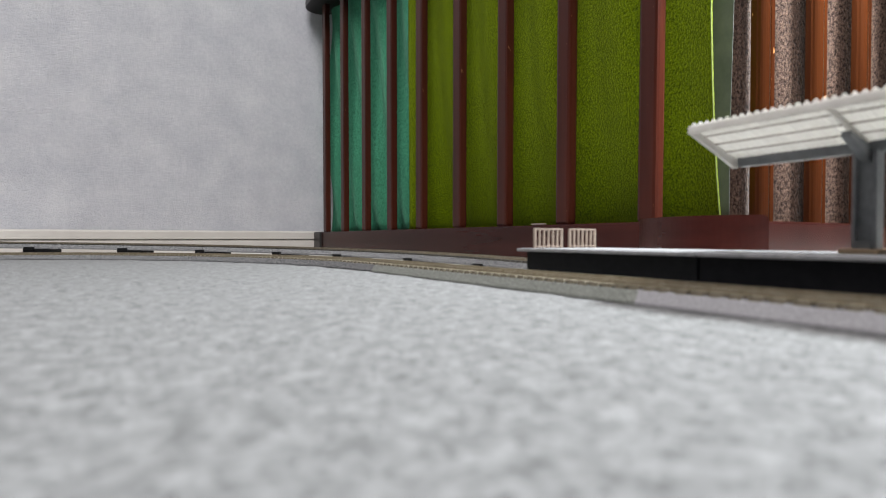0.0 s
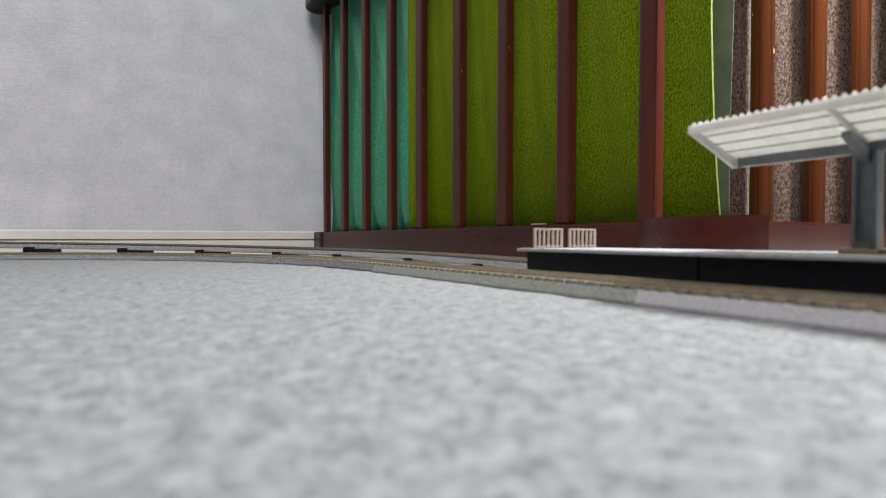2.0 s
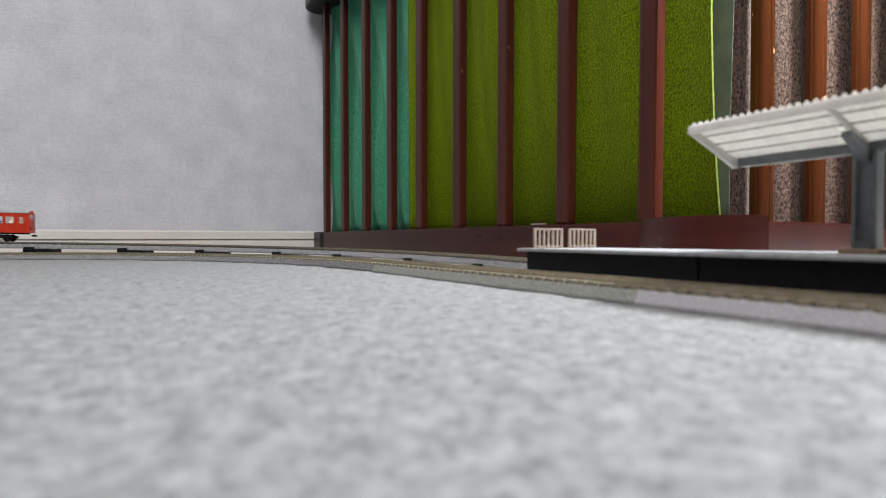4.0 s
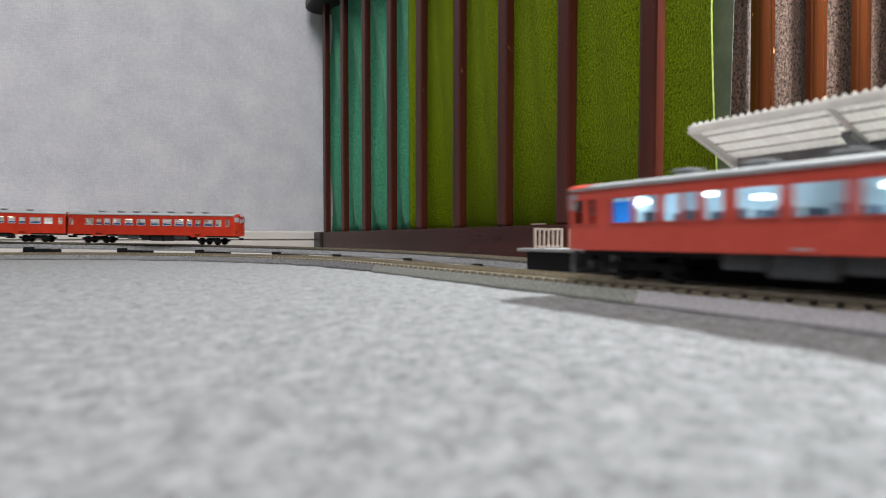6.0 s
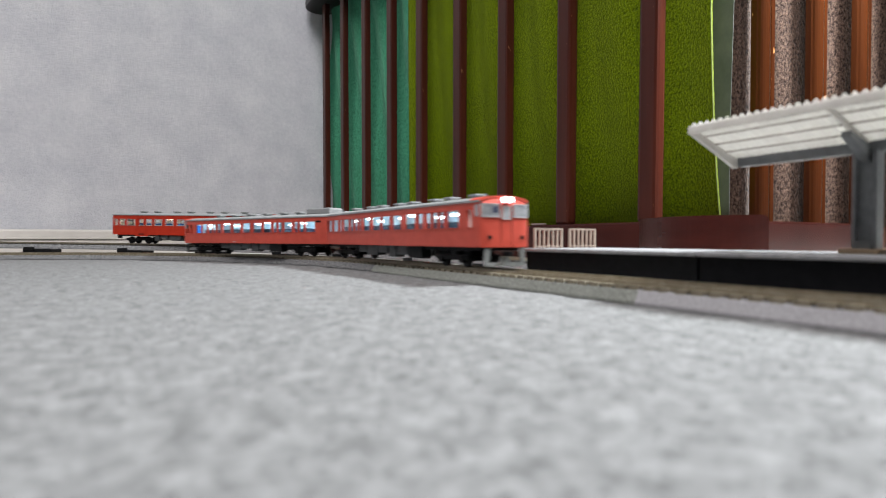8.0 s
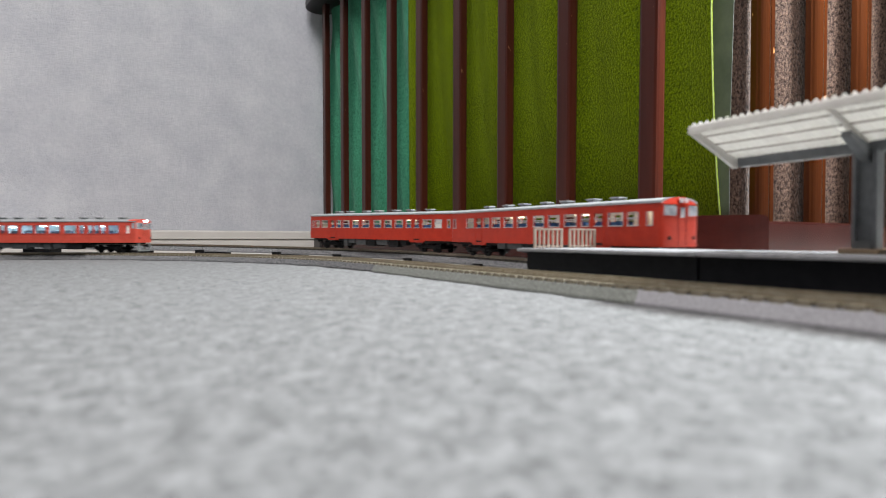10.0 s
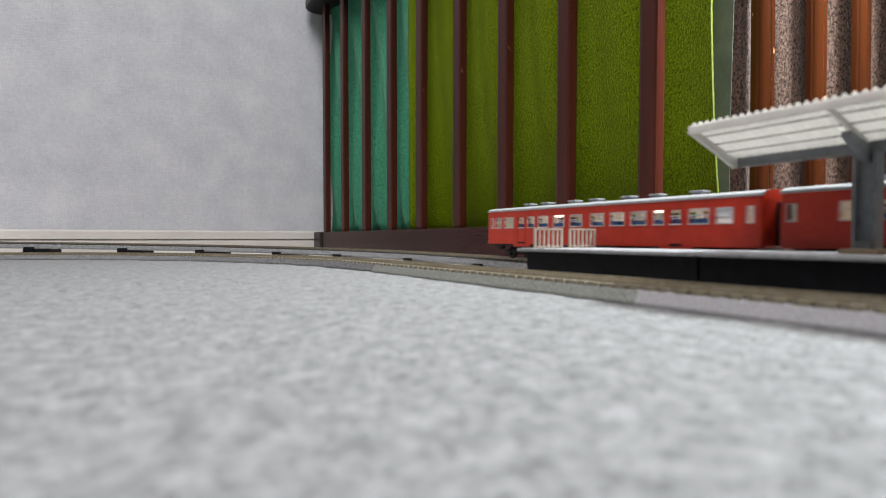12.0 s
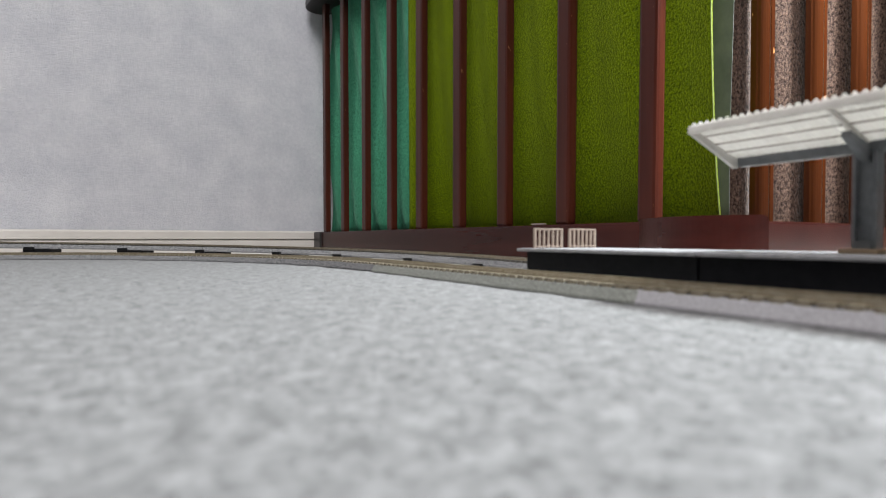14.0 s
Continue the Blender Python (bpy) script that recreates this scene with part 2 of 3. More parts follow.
def track_point(s, far=False):
    """Place and heading (degrees to the left of y) at running length s."""
    x, turn, r = (FAR_X, FAR_TURN, FAR_R) if far else (NEAR_X, NEAR_TURN, NEAR_R)
    c = turn - START
    lift = max(0.0, min(s, 1.0)) * 0.0159 if far else 0.0
    if s <= c:
        return Vector((x, START + s, lift)), 0.0
    a = (s - c) / r
    if a <= math.pi:
        return Vector((x - r * (1 - math.cos(a)), turn + r * math.sin(a), lift)), math.degrees(a)
    return Vector((x - 2 * r, turn - (s - c - math.pi * r), lift)), 180.0


# ---- room ----
structure("floor", boxed(-2.2, 2.8, -2.4, WALL_Y, -0.04, -0.0025), BOARD_WHITE, "white laminate floor board under the railway", "floor")
structure("wall_north", boxed(-2.2, 2.8, WALL_Y, WALL_Y + 0.1, -0.04, 2.5), WALLPAPER, "pale blue-grey textured wallpaper wall", "wall")
# unseen walls, kept grey so that less light bounces back
structure("wall_west", boxed(-2.3, -2.2, -2.4, WALL_Y + 0.1, -0.04, 2.5), UNSEEN_WALL_GREY, "plain grey unseen wall that closes the room", "wall")
structure("wall_south", boxed(-2.3, 2.9, -2.5, -2.4, -0.04, 2.5), UNSEEN_WALL_GREY, "plain grey unseen wall that closes the room", "wall")
structure("wall_east", boxed(2.8, 2.9, -2.4, WALL_Y + 0.1, -0.04, 2.5), UNSEEN_WALL_GREY, "plain grey unseen wall that closes the room", "wall")
structure("ceiling", boxed(-2.3, 2.9, -2.5, WALL_Y + 0.1, 2.5, 2.6), CEILING, "plain white ceiling", "ceiling")


def baseboard():
    bm = bmesh.new()
    y = WALL_Y
    prism(bm, [(y, -0.0025), (y - 0.009, -0.0025), (y - 0.009, 0.0124), (y - 0.004, 0.0126), (y - 0.004, 0.0142), (y - 0.009, 0.0144),
               (y - 0.009, 0.0242), (y - 0.0075, 0.0258), (y - 0.004, 0.0265), (y, 0.0268)], "x", -2.2, 0.33)
    structure("baseboard", bm, TRIM_WHITE, "off-white grooved baseboard along the wall", "baseboard")


baseboard()


def felt_mat():
    """The felt ends under the near track: straight along the platform, then round the curve. Its pile is lumpy."""
    mat = thing("felt_mat", "mottled light grey felt mat lying on the floor", "mat")
    bm = bmesh.new()
    line = []
    for i in range(61):
        p, h = track_point(-0.9 + i * (0.94 + math.pi * NEAR_R) / 60)
        n = Vector((math.cos(radians(h)), math.sin(radians(h)), 0))
        q = p + n * 0.004
        line.append((q.x, q.y))
    outline = [(NEAR_X + 0.004, -1.2)] + line + [(-0.5, -1.2)]
    prism(bm, outline, "z", -0.0024, -0.0009)
    part("felt_base", bm, FELT, mat)
    step = 0.00068
    xs, ys = np.arange(-0.26, NEAR_X + 0.003, step), np.arange(-0.02, NEAR_TURN + NEAR_R + 0.003, step)
    nx, ny = len(xs), len(ys)
    rng = np.random.default_rng(5)
    fx, fy = np.meshgrid(np.fft.fftfreq(nx, step), np.fft.fftfreq(ny, step), indexing="ij")
    freq2 = fx ** 2 + fy ** 2

    def lumps(size):
        field = np.fft.ifft2(np.fft.fft2(rng.standard_normal((nx, ny))) * np.exp(-freq2 * (size * 2.2) ** 2)).real
        return field / field.std()
    height = 0.00001 * lumps(0.0009) + 0.00003 * lumps(0.00045) + 0.00009 * lumps(0.007) - 0.0002
    gx, gy = np.meshgrid(xs, ys, indexing="ij")
    far_off = np.where(gy > NEAR_TURN, np.hypot(gx - (NEAR_X - NEAR_R), gy - NEAR_TURN) - NEAR_R, gx - NEAR_X)
    co = np.stack([gx, gy, height], axis=-1).reshape(-1, 3)
    ok = far_off < 0.002
    cell = ok[:-1, :-1] & ok[1:, :-1] & ok[:-1, 1:] & ok[1:, 1:]
    index = np.arange(nx * ny).reshape(nx, ny)
    quads = np.stack([index[:-1, :-1][cell], index[1:, :-1][cell], index[1:, 1:][cell], index[:-1, 1:][cell]], axis=-1)
    used, quads = np.unique(quads, return_inverse=True)
    quads = quads.reshape(-1, 4)
    data = bpy.data.meshes.new("felt_surface")
    data.vertices.add(len(used))
    data.vertices.foreach_set("co", co[used].astype(np.float32).ravel())
    data.loops.add(quads.size)
    data.loops.foreach_set("vertex_index", quads.astype(np.int32).ravel())
    data.polygons.add(len(quads))
    data.polygons.foreach_set("loop_start", np.arange(0, quads.size, 4, dtype=np.int32))
    data.update(calc_edges=True)
    data.polygons.foreach_set("use_smooth", np.ones(len(quads), dtype=bool))
    data.materials.append(FELT)
    pile = new("felt_surface", data)
    pile.parent = mat
    tagged(pile, kind="stuff")


felt_mat()


# ---- tracks ----
def track_section(far, s0, s1, ballast, label):
    bed = thing("track_section", label, "railway track", "far oval track" if far else "near oval track")
    n = max(1, round((s1 - s0) / 0.008))
    rows = [track_point(s0 + (s1 - s0) * i / n, far) for i in range(n + 1)]

    def sweep(outline):
        bm = bmesh.new()
        rings = []
        for p, h in rows:
            side = Vector((math.cos(radians(h)), math.sin(radians(h)), 0))
            rings.append([bm.verts.new(p + side * a + Vector((0, 0, b))) for a, b in outline])
        k = len(outline)
        for a, b in zip(rings, rings[1:]):
            for i in range(k):
                bm.faces.new((a[i], a[(i + 1) % k], b[(i + 1) % k], b[i]))
        bm.faces.new(rings[0][::-1]), bm.faces.new(rings[-1])
        return bm
    low = 0.0 if not far else -0.0005
    part("roadbed", sweep([(-0.0094, low), (0.0094, low), (0.0093, 0.0006), (0.0079, 0.0030), (-0.0079, 0.0030), (-0.0093, 0.0006)]), ballast, bed)
    for c in (-0.0045, 0.0045):
        part("rail", sweep([(c - 0.0008, 0.0031), (c + 0.0008, 0.0031), (c + 0.0003, 0.0036), (c + 0.00035, RAIL_TOP), (c - 0.00035, RAIL_TOP), (c - 0.0003, 0.0036)]), RAIL, bed)
    # web whose dark colour carries the shadow in the tie gaps
    part("shaded_tie_web", sweep([(-0.0070, 0.0022), (0.0070, 0.0022), (0.0070, 0.0033), (-0.0070, 0.0033)]), TIE_WEB_SHADED, bed)
    pitch = 0.0040
    count = int((s1 - s0) / pitch)
    data = mesh_of("tie", boxed(-0.0074, 0.0074, -0.00135, 0.00135, 0.0022, 0.0039), TIE_DARK if far else TIE)
    for i in range(count):
        p, h = track_point(s0 + (i + 0.5) * (s1 - s0) / count, far)
        t = new("tie", data)
        t.parent = bed
        t.matrix_local = pose(p.x, p.y, p.z, 0, 0, h)
    if ballast is not BALLAST_VIOLET:
        return bed
    # rounded ballast that rises between the tie ends
    heaps = bmesh.new()
    wobble = random.Random(round(s0 * 1000) + (7 if far else 0))
    for i in range(count):
        p, h = track_point(s0 + (i + 1.0) * (s1 - s0) / count, far)
        for side in (-1, 1):
            m = pose(p.x, p.y, p.z, 0, 0, h)
            half, top = 0.00105 + wobble.uniform(-0.00015, 0.00015), 0.00318 + wobble.uniform(-0.0002, 0.0001)
            lump = box(heaps, side * 0.0075 - 0.0006, side * 0.0075 + 0.0006, -half, half, 0.0024, top)
            for v in lump:
                if v.co.z > 0.0026:
                    v.co.y *= 0.72
                    v.co.x = side * 0.0074 + (v.co.x - side * 0.0075) * 0.6
                v.co = m @ v.co
    tagged(part("ballast_edge", heaps, ballast, bed), kind="stuff")
    return bed


JOINTS_NEAR = [-1.4, -0.966, -0.666, -0.386, -0.246, -0.106, 0.0396, 0.168, 0.297, 0.425, 0.553, 0.682, 0.810, 1.0024, 1.3, 1.7]
for a, b in zip(JOINTS_NEAR, JOINTS_NEAR[1:]):
    if b > -0.2 and b < 0:
        track_section(False, a, b, BALLAST_VIOLET, "violet-grey ballasted model track beside the platform")
    elif a == -0.106:
        track_section(False, a, b, BALLAST_GREEN, "greenish grey ballasted model track on felt")
    else:
        track_section(False, a, b, BALLAST, "curved grey ballasted model track with brown ties" if a > 0 else "straight grey ballasted model track with brown ties")
JOINTS_FAR = [-1.4, -0.95, -0.65, -0.35, -0.05, 0.0444, 0.175, 0.306, 0.437, 0.567, 0.698, 0.829, 0.96, 1.0909, 1.4]
for a, b in zip(JOINTS_FAR, JOINTS_FAR[1:]):
    track_section(True, a, b, BALLAST, "raised grey ballasted model track on black piers" if a > 0 else "straight grey ballasted model track behind the platform")


def track_pier(s):
    p, h = track_point(s, True)
    pier = thing("track_pier", "black plastic incline pier under the raised track", "track pier", "piers under the raised track", m=pose(p.x, p.y, -0.0025, 0, 0, h))
    top = p.z - 0.0005 + 0.0025
    low = min(0.0020, top * 0.45)
    part("pier_foot", boxed(-0.010, 0.010, -0.0092, -0.0006, 0, top, 0.0002), BLACK, pier)
    part("pier_bridge", boxed(-0.0098, 0.0098, -0.0007, 0.0013, low, top - 0.0001, 0.0001), BLACK, pier)
    part("pier_block", boxed(-0.0104, 0.0104, 0.0012, 0.0096, 0, top, 0.0002), BLACK, pier)
    part("pier_clip", boxed(-0.0112, -0.0094, 0.0016, 0.0088, top - 0.001, top + 0.0016, 0.0003), BLACK, pier)


for s in (0.043, 0.1115, 0.183, 0.2435, 0.3165, 0.384, 0.4563, 0.524, 0.59, 0.66, 0.73, 0.80, 0.87, 0.94):
    track_pier(s)


# ---- slatted furniture with the mats hung behind its bars ----
PANEL_TOP = 0.372


def slat(parent, x, y, wide, deep, z0, z1, mat, lean=0.0):
    """An upright bar with a rounded front edge; lean in metres at the top."""
    bm = boxed(-deep / 2, deep / 2, -wide / 2, wide / 2, 0, z1 - z0, 0.0022)
    for v in bm.verts:
        v.co.y += lean * v.co.z / (z1 - z0)
    ob = part("slat", bm, mat, parent)
    ob.location = (x, y, z0)
    return ob


SLAT_Y = [0.8309, 0.7547, 0.6775, 0.6009, 0.5277, 0.4522, 0.3806, 0.3071, 0.2324]


def slatted_panel():
    p = thing("slatted_panel", "red-brown varnished wooden slatted panel along the track", "slatted panel")
    part("bottom_rail", boxed(PANEL_X, PANEL_X + 0.022, 0.205, 0.832, -0.0025, 0.0252, 0.0015), WOOD_RAIL_SHADED, p)
    part("end_cap", boxed(PANEL_X - 0.003, PANEL_X + 0.025, 0.832, 0.8646, -0.0025, 0.0257, 0.003), WOOD_DARK, p, "black plastic end cap")
    for y in SLAT_Y:
        slat(p, PANEL_X + 0.008, y, 0.0140, 0.0082, 0.0251, PANEL_TOP + 0.01, WOOD, 0.0105 * (y - 0.57))
    bm = bmesh.new()
    ring = []
    for i in range(13):
        a = math.pi * i / 12
        ring.append((PANEL_X + 0.006 + math.cos(a) * 0.024, 0.849 + math.sin(a) * 0.023))
    prism(bm, ring + [(PANEL_X - 0.018, 0.15), (PANEL_X + 0.030, 0.15)], "z", PANEL_TOP, PANEL_TOP + 0.03)
    part("top_rail", bm, WOOD_DARK, p, "dark rounded top rail")
    # the curved foot that stands out towards the track
    bm = bmesh.new()
    curve = [(PANEL_X + 0.002, 0.2150), (PANEL_X - 0.0225, 0.2150)]
    for i in range(1, 25):
        k = i / 24
        curve.append((PANEL_X - 0.0225 * (1 - k) ** 2 - 0.104 * k * (1 - k) - 0.0180 * k * k, 0.2150 * (1 - k) ** 2 + 0.3290 * k * (1 - k) + 0.1450 * k * k))
    prism(bm, curve + [(PANEL_X + 0.002, 0.1600)], "z", -0.0025, 0.0258)
    bmesh.ops.bevel(bm, geom=[e for e in bm.edges if abs(e.verts[0].co.z - e.verts[1].co.z) < 1e-6], offset=0.0010, segments=2, affect="EDGES")
    part("foot", bm, WOOD_RAIL_SHADED, p)


slatted_panel()
chip = boxed(-0.0018, 0.0018, -0.006, 0.006, 0, 0.0012, 0.0005)
tagged(new("wood_splinter", mesh_of("wood_splinter", chip, FENCE_WHITE)), "pale wood splinter lying on the brown rail", "splinter").matrix_world = pose(PANEL_X + 0.003, 0.331, 0.0252, 0, 0, 12)


def side_panel():
    p = thing("side_panel", "orange-brown varnished slatted side panel at the corner", "slatted panel")
    part("bottom_rail", boxed(PANEL_X - 0.016, 0.368, 0.1470, 0.1590, -0.0025, 0.0229, 0.0012), WOOD_RAIL_SHADED, p)
    part("slat_rail", boxed(PANEL_X + 0.032, 0.66, 0.1640, 0.220, -0.0025, 0.0220, 0.0012), ORANGE_WOOD, p)
    for i in range(5):
        bm = bmesh.new()
        x = 0.3605 + 0.0658 * i
        face = [(x + 0.0083, 0.2076), (x - 0.0083, 0.2076), (x - 0.0083, 0.2040)]
        face += [(x - 0.0026 - 0.0052 * math.cos(math.pi * k / 10), 0.2030 - 0.0042 * math.sin(math.pi * k / 10)) for k in range(11)]
        face += [(x + 0.0032, 0.2036), (x + 0.0040, 0.2012), (x + 0.0066, 0.2006), (x + 0.0083, 0.2030)]
        prism(bm, face, "z", 0.0224, PANEL_TOP)
        part("slat", bm, ORANGE_WOOD, p)
    part("top_rail", boxed(PANEL_X + 0.032, 0.66, 0.195, 0.222, PANEL_TOP, PANEL_TOP + 0.03, 0.002), WOOD_DARK, p)
    # dark sheet that closes the gaps behind slats and rolls
    part("dark_back_sheet", boxed(PANEL_X + 0.045, 0.72, 0.262, 0.272, -0.0025, PANEL_TOP + 0.2, 0.001), WOOD_DARK, p, "dark sheet behind the slats and rolls")


side_panel()


def hung_mat(name, label, mat, y0, y1, x, thick, wave, edge_wave, z0=0.02, z1=0.78, edge=None, flare=0.0, bulge=0.0012, fold=0.0, curl=0.026, hold=0.05):
    """A sheet hung behind the bars, gently waved, with a cut edge."""
    def front(y, z):
        gap = math.cos(2 * math.pi * (y - 0.7937 - fold * (z - 0.2)) / 0.0748)
        # curl tilts the lower sheet downwards, an added shape that darkens its bottom
        return x - bulge * gap + wave * math.sin(z * 17 + y * 23) * 0.5 + curl * min(1.0, (y1 - y) / hold) * math.exp(-(z - z0) / 0.10)
    def end(z):
        return y0 + edge_wave * math.sin(z * 13 + 0.6) - flare * math.exp(-(z - z0) / 0.10)
    holder = thing(name, label, "grass mat")
    ny, nz = 120, 44
    bm = bmesh.new()
    sheets = []
    for t in (0.0, thick):
        grid = []
        for i in range(ny + 1):
            row = []
            for j in range(nz + 1):
                z = z0 + (z1 - z0) * j / nz
                y = end(z) + (y1 - end(z)) * i / ny
                row.append(bm.verts.new((front(y, z) + t, y, z)))
            grid.append(row)
        sheets.append(grid)
        for i in range(ny):
            for j in range(nz):
                bm.faces.new((grid[i][j], grid[i + 1][j], grid[i + 1][j + 1], grid[i][j + 1]))
    a, b = sheets
    for i in range(ny):
        for j in (0, nz):
            bm.faces.new((a[i][j], a[i + 1][j], b[i + 1][j], b[i][j]))
    for j in range(nz):
        for i in (0, ny):
            bm.faces.new((a[i][j], a[i][j + 1], b[i][j + 1], b[i][j]))
    part("sheet", bm, mat, holder, smooth=True)
    if edge:
        bm = bmesh.new()
        rings = []
        for j in range(nz + 1):
            z = z0 + (z1 - z0) * j / nz
            y = end(z)
            f = front(y, z)
            rings.append([bm.verts.new(q) for q in ((f - 0.0001, y - 0.0002, z), (f - 0.0001, y + 0.0002, z), (f + thick * 0.6, y + 0.0002, z), (f + thick * 0.6, y - 0.0002, z))])
        for p, q in zip(rings, rings[1:]):
            for i in range(4):
                bm.faces.new((p[i], p[(i + 1) % 4], q[(i + 1) % 4], q[i]))
        part("cut_edge", bm, edge, holder, "pale yellow-green cut edge")
    return holder


hung_mat("grass_mat", "sea-green flocked grass mat behind the slats", GREEN_DARK, 0.556, 0.8735, PANEL_X + 0.0255, 0.002, 0.003, 0.002, bulge=0.0062, fold=0.26, curl=0.007)
hung_mat("grass_mat", "moss-green flocked grass mat behind the slats", GREEN_LIGHT, 0.2006, 0.571, PANEL_X + 0.0188, 0.002, 0.0012, 0.0006, edge=MAT_EDGE, flare=-0.0180, bulge=0.0038, curl=0.040)
hung_mat("mat_backing", "grey smooth backing sheet behind the green mat", MAT_BACK, 0.2125, 0.236, PANEL_X + 0.062, 0.0005, 0.002, 0.002, bulge=0.0, curl=0.0)


def mat_roll(x, y, r):
    bm = bmesh.new()
    n, k = 20, 26
    rings = []
    for j in range(k + 1):
        z = -0.0025 + 0.78 * j / k
        rings.append([bm.verts.new((x + math.cos(2 * math.pi * i / n) * r * (1 + 0.04 * math.sin(z * 30 + i)), y + math.sin(2 * math.pi * i / n) * r * (1 + 0.03 * math.sin(z * 21 + i * 2)), z)) for i in range(n)])
    for a, b in zip(rings, rings[1:]):
        for i in range(n):
            bm.faces.new((a[i], a[(i + 1) % n], b[(i + 1) % n], b[i]))
    bm.faces.new(rings[0][::-1]), bm.faces.new(rings[-1])
    ob = new("mat_roll", mesh_of("mat_roll", bm, BROWN_FELT, True))
    tagged(ob, "rolled speckled brown soil mat behind the slats", "mat roll", "brown mat rolls")


for x, y, r in ((0.368, 0.228, 0.0105), (0.392, 0.232, 0.010), (0.431, 0.230, 0.0165), (0.506, 0.230, 0.0165), (0.582, 0.230, 0.0165)):
    mat_roll(x, y, r)

# ---- station platform ----
PLAT_X0, PLAT_X1, PLAT_END, PLAT_Z = 0.126, 0.160, 0.154, 0.0113


def platform():
    p = thing("station_platform", "charcoal model island platform with a grey top", "platform")
    joints = [-0.80, -0.55, -0.30, -0.06, 0.087, PLAT_END]
    for a, b in zip(joints, joints[1:]):
        part("side_block", boxed(PLAT_X0, PLAT_X1, a + 0.0003, b - 0.0003, -0.0025, PLAT_Z - 0.0011, 0.0002), PLATFORM_SIDE, p)
        part("top_slab", boxed(PLAT_X0 - 0.0012, PLAT_X1 + 0.0012, a + 0.0001, b - 0.0001 + (0.004 if b == PLAT_END else 0), PLAT_Z - 0.0011, PLAT_Z, 0.0003), PLATFORM_TOP, p)


platform()


def platform_fence(x0, x1):
    f = thing("platform_fence", "cream plastic barred fence across the platform end", "fence", "platform end fences", m=pose(0, 0.152, PLAT_Z))
    part("top_bar", boxed(x0, x1, -0.0004, 0.0004, 0.0064, 0.0071, 0.0001), FENCE_WHITE, f)
    part("bottom_bar", boxed(x0, x1, -0.0004, 0.0004, 0.0004, 0.0009, 0.0001), FENCE_WHITE, f)
    for i in range(7):
        x = x0 + 0.0004 + (x1 - x0 - 0.0008) * i / 6
        w = 0.0005 if i in (0, 6) else 0.00033
        part("bar", boxed(x - w, x + w, -0.00036, 0.00036, 0.0, 0.0066), FENCE_WHITE, f)


platform_fence(0.1278, 0.1410)
platform_fence(0.1443, 0.1576)


def canopy():
    c = thing("platform_canopy", "white corrugated butterfly canopy on grey steel posts", "canopy")
    VX, VZ, EZ = 0.1435, 0.0345, 0.0423
    SVZ = VZ + 0.0016
    y1, y0 = 0.0892, -0.30
    for side, ex in ((-1, 0.125), (1, 0.162)):
        # corrugated sheet: waves along the platform
        bm = bmesh.new()
        rows = []
        n = int((y1 - y0) / 0.00035)
        for i in range(n + 1):
            y = y0 + (y1 - y0) * i / n
            h = 0.00042 * math.sin(2 * math.pi * y / 0.00175)
            rows.append([bm.verts.new(q) for q in ((ex, y, EZ + h + 0.0008), (VX, y, SVZ + h + 0.0008), (VX, y, SVZ + h * 0.8), (ex, y, EZ + h * 0.8))])
        for a, b in zip(rows, rows[1:]):
            for k in range(4):
                bm.faces.new((a[k], a[(k + 1) % 4], b[(k + 1) % 4], b[k]))
        bm.faces.new(rows[0]), bm.faces.new(rows[-1][::-1])
        part("roof_sheet", bm, ROOF_WHITE, c, smooth=False)
        # fascia along the outer edge and a closing strip at the end
        part("fascia", boxed(ex - 0.0006, ex + 0.0006, y0, y1, EZ - 0.0016, EZ + 0.0003, 0.0002), ROOF_WHITE, c)
        for y in [y1 - 0.0006, 0.058, -0.045, -0.15, -0.255]:
            bm = bmesh.new()
            thick = 0.0014 if y > y1 - 0.002 else 0.0008
            prism(bm, [(ex, EZ - 0.0002), (VX, SVZ - 0.0002), (VX, (VZ - 0.0012) if thick > 0.001 else SVZ - 0.0010), (ex, EZ - 0.0002 - thick)], "y", y - 0.0005, y + 0.0005)
            part("rafter", bm, ROOF_WHITE, c)
        for k in (0.25, 0.5, 0.75):
            x, z = ex + (VX - ex) * k, EZ + (SVZ - EZ) * k
            part("purlin", boxed(x - 0.00025, x + 0.00025, y0, y1 - 0.001, z - 0.0005, z - 0.0002), PURLIN, c)
    part("valley_beam", boxed(VX - 0.0011, VX + 0.0011, y0, y1 - 0.002, VZ - 0.0010, VZ + 0.0014, 0.0002), STEEL, c)
    for y in (0.058, -0.045, -0.15, -0.255):
        bm = bmesh.new()
        box(bm, VX - 0.0017, VX + 0.0017, y - 0.0024, y - 0.0016, PLAT_Z, VZ - 0.0005)
        box(bm, VX - 0.0017, VX + 0.0017, y + 0.0016, y + 0.0024, PLAT_Z, VZ - 0.0005)
        box(bm, VX - 0.0004, VX + 0.0004, y - 0.0016, y + 0.0016, PLAT_Z, VZ - 0.0005)
        box(bm, VX - 0.0021, VX + 0.0021, y - 0.0016, y + 0.0016, PLAT_Z, PLAT_Z + 0.0028)
        post = part("post", bm, STEEL, c)
        part("base_plate", boxed(VX - 0.0045, VX + 0.0045, y - 0.0038, y + 0.0038, PLAT_Z, PLAT_Z + 0.0011, 0.0003), TAN, post, "tan plastic base plate")
        for ex in (0.1335, 0.1535):
            bm = bmesh.new()
            prism(bm, [(VX, VZ + 0.0002), (ex, VZ + 0.0028), (ex, VZ + 0.0016), (VX, VZ - 0.0036)], "y", y - 0.0009, y + 0.0009)
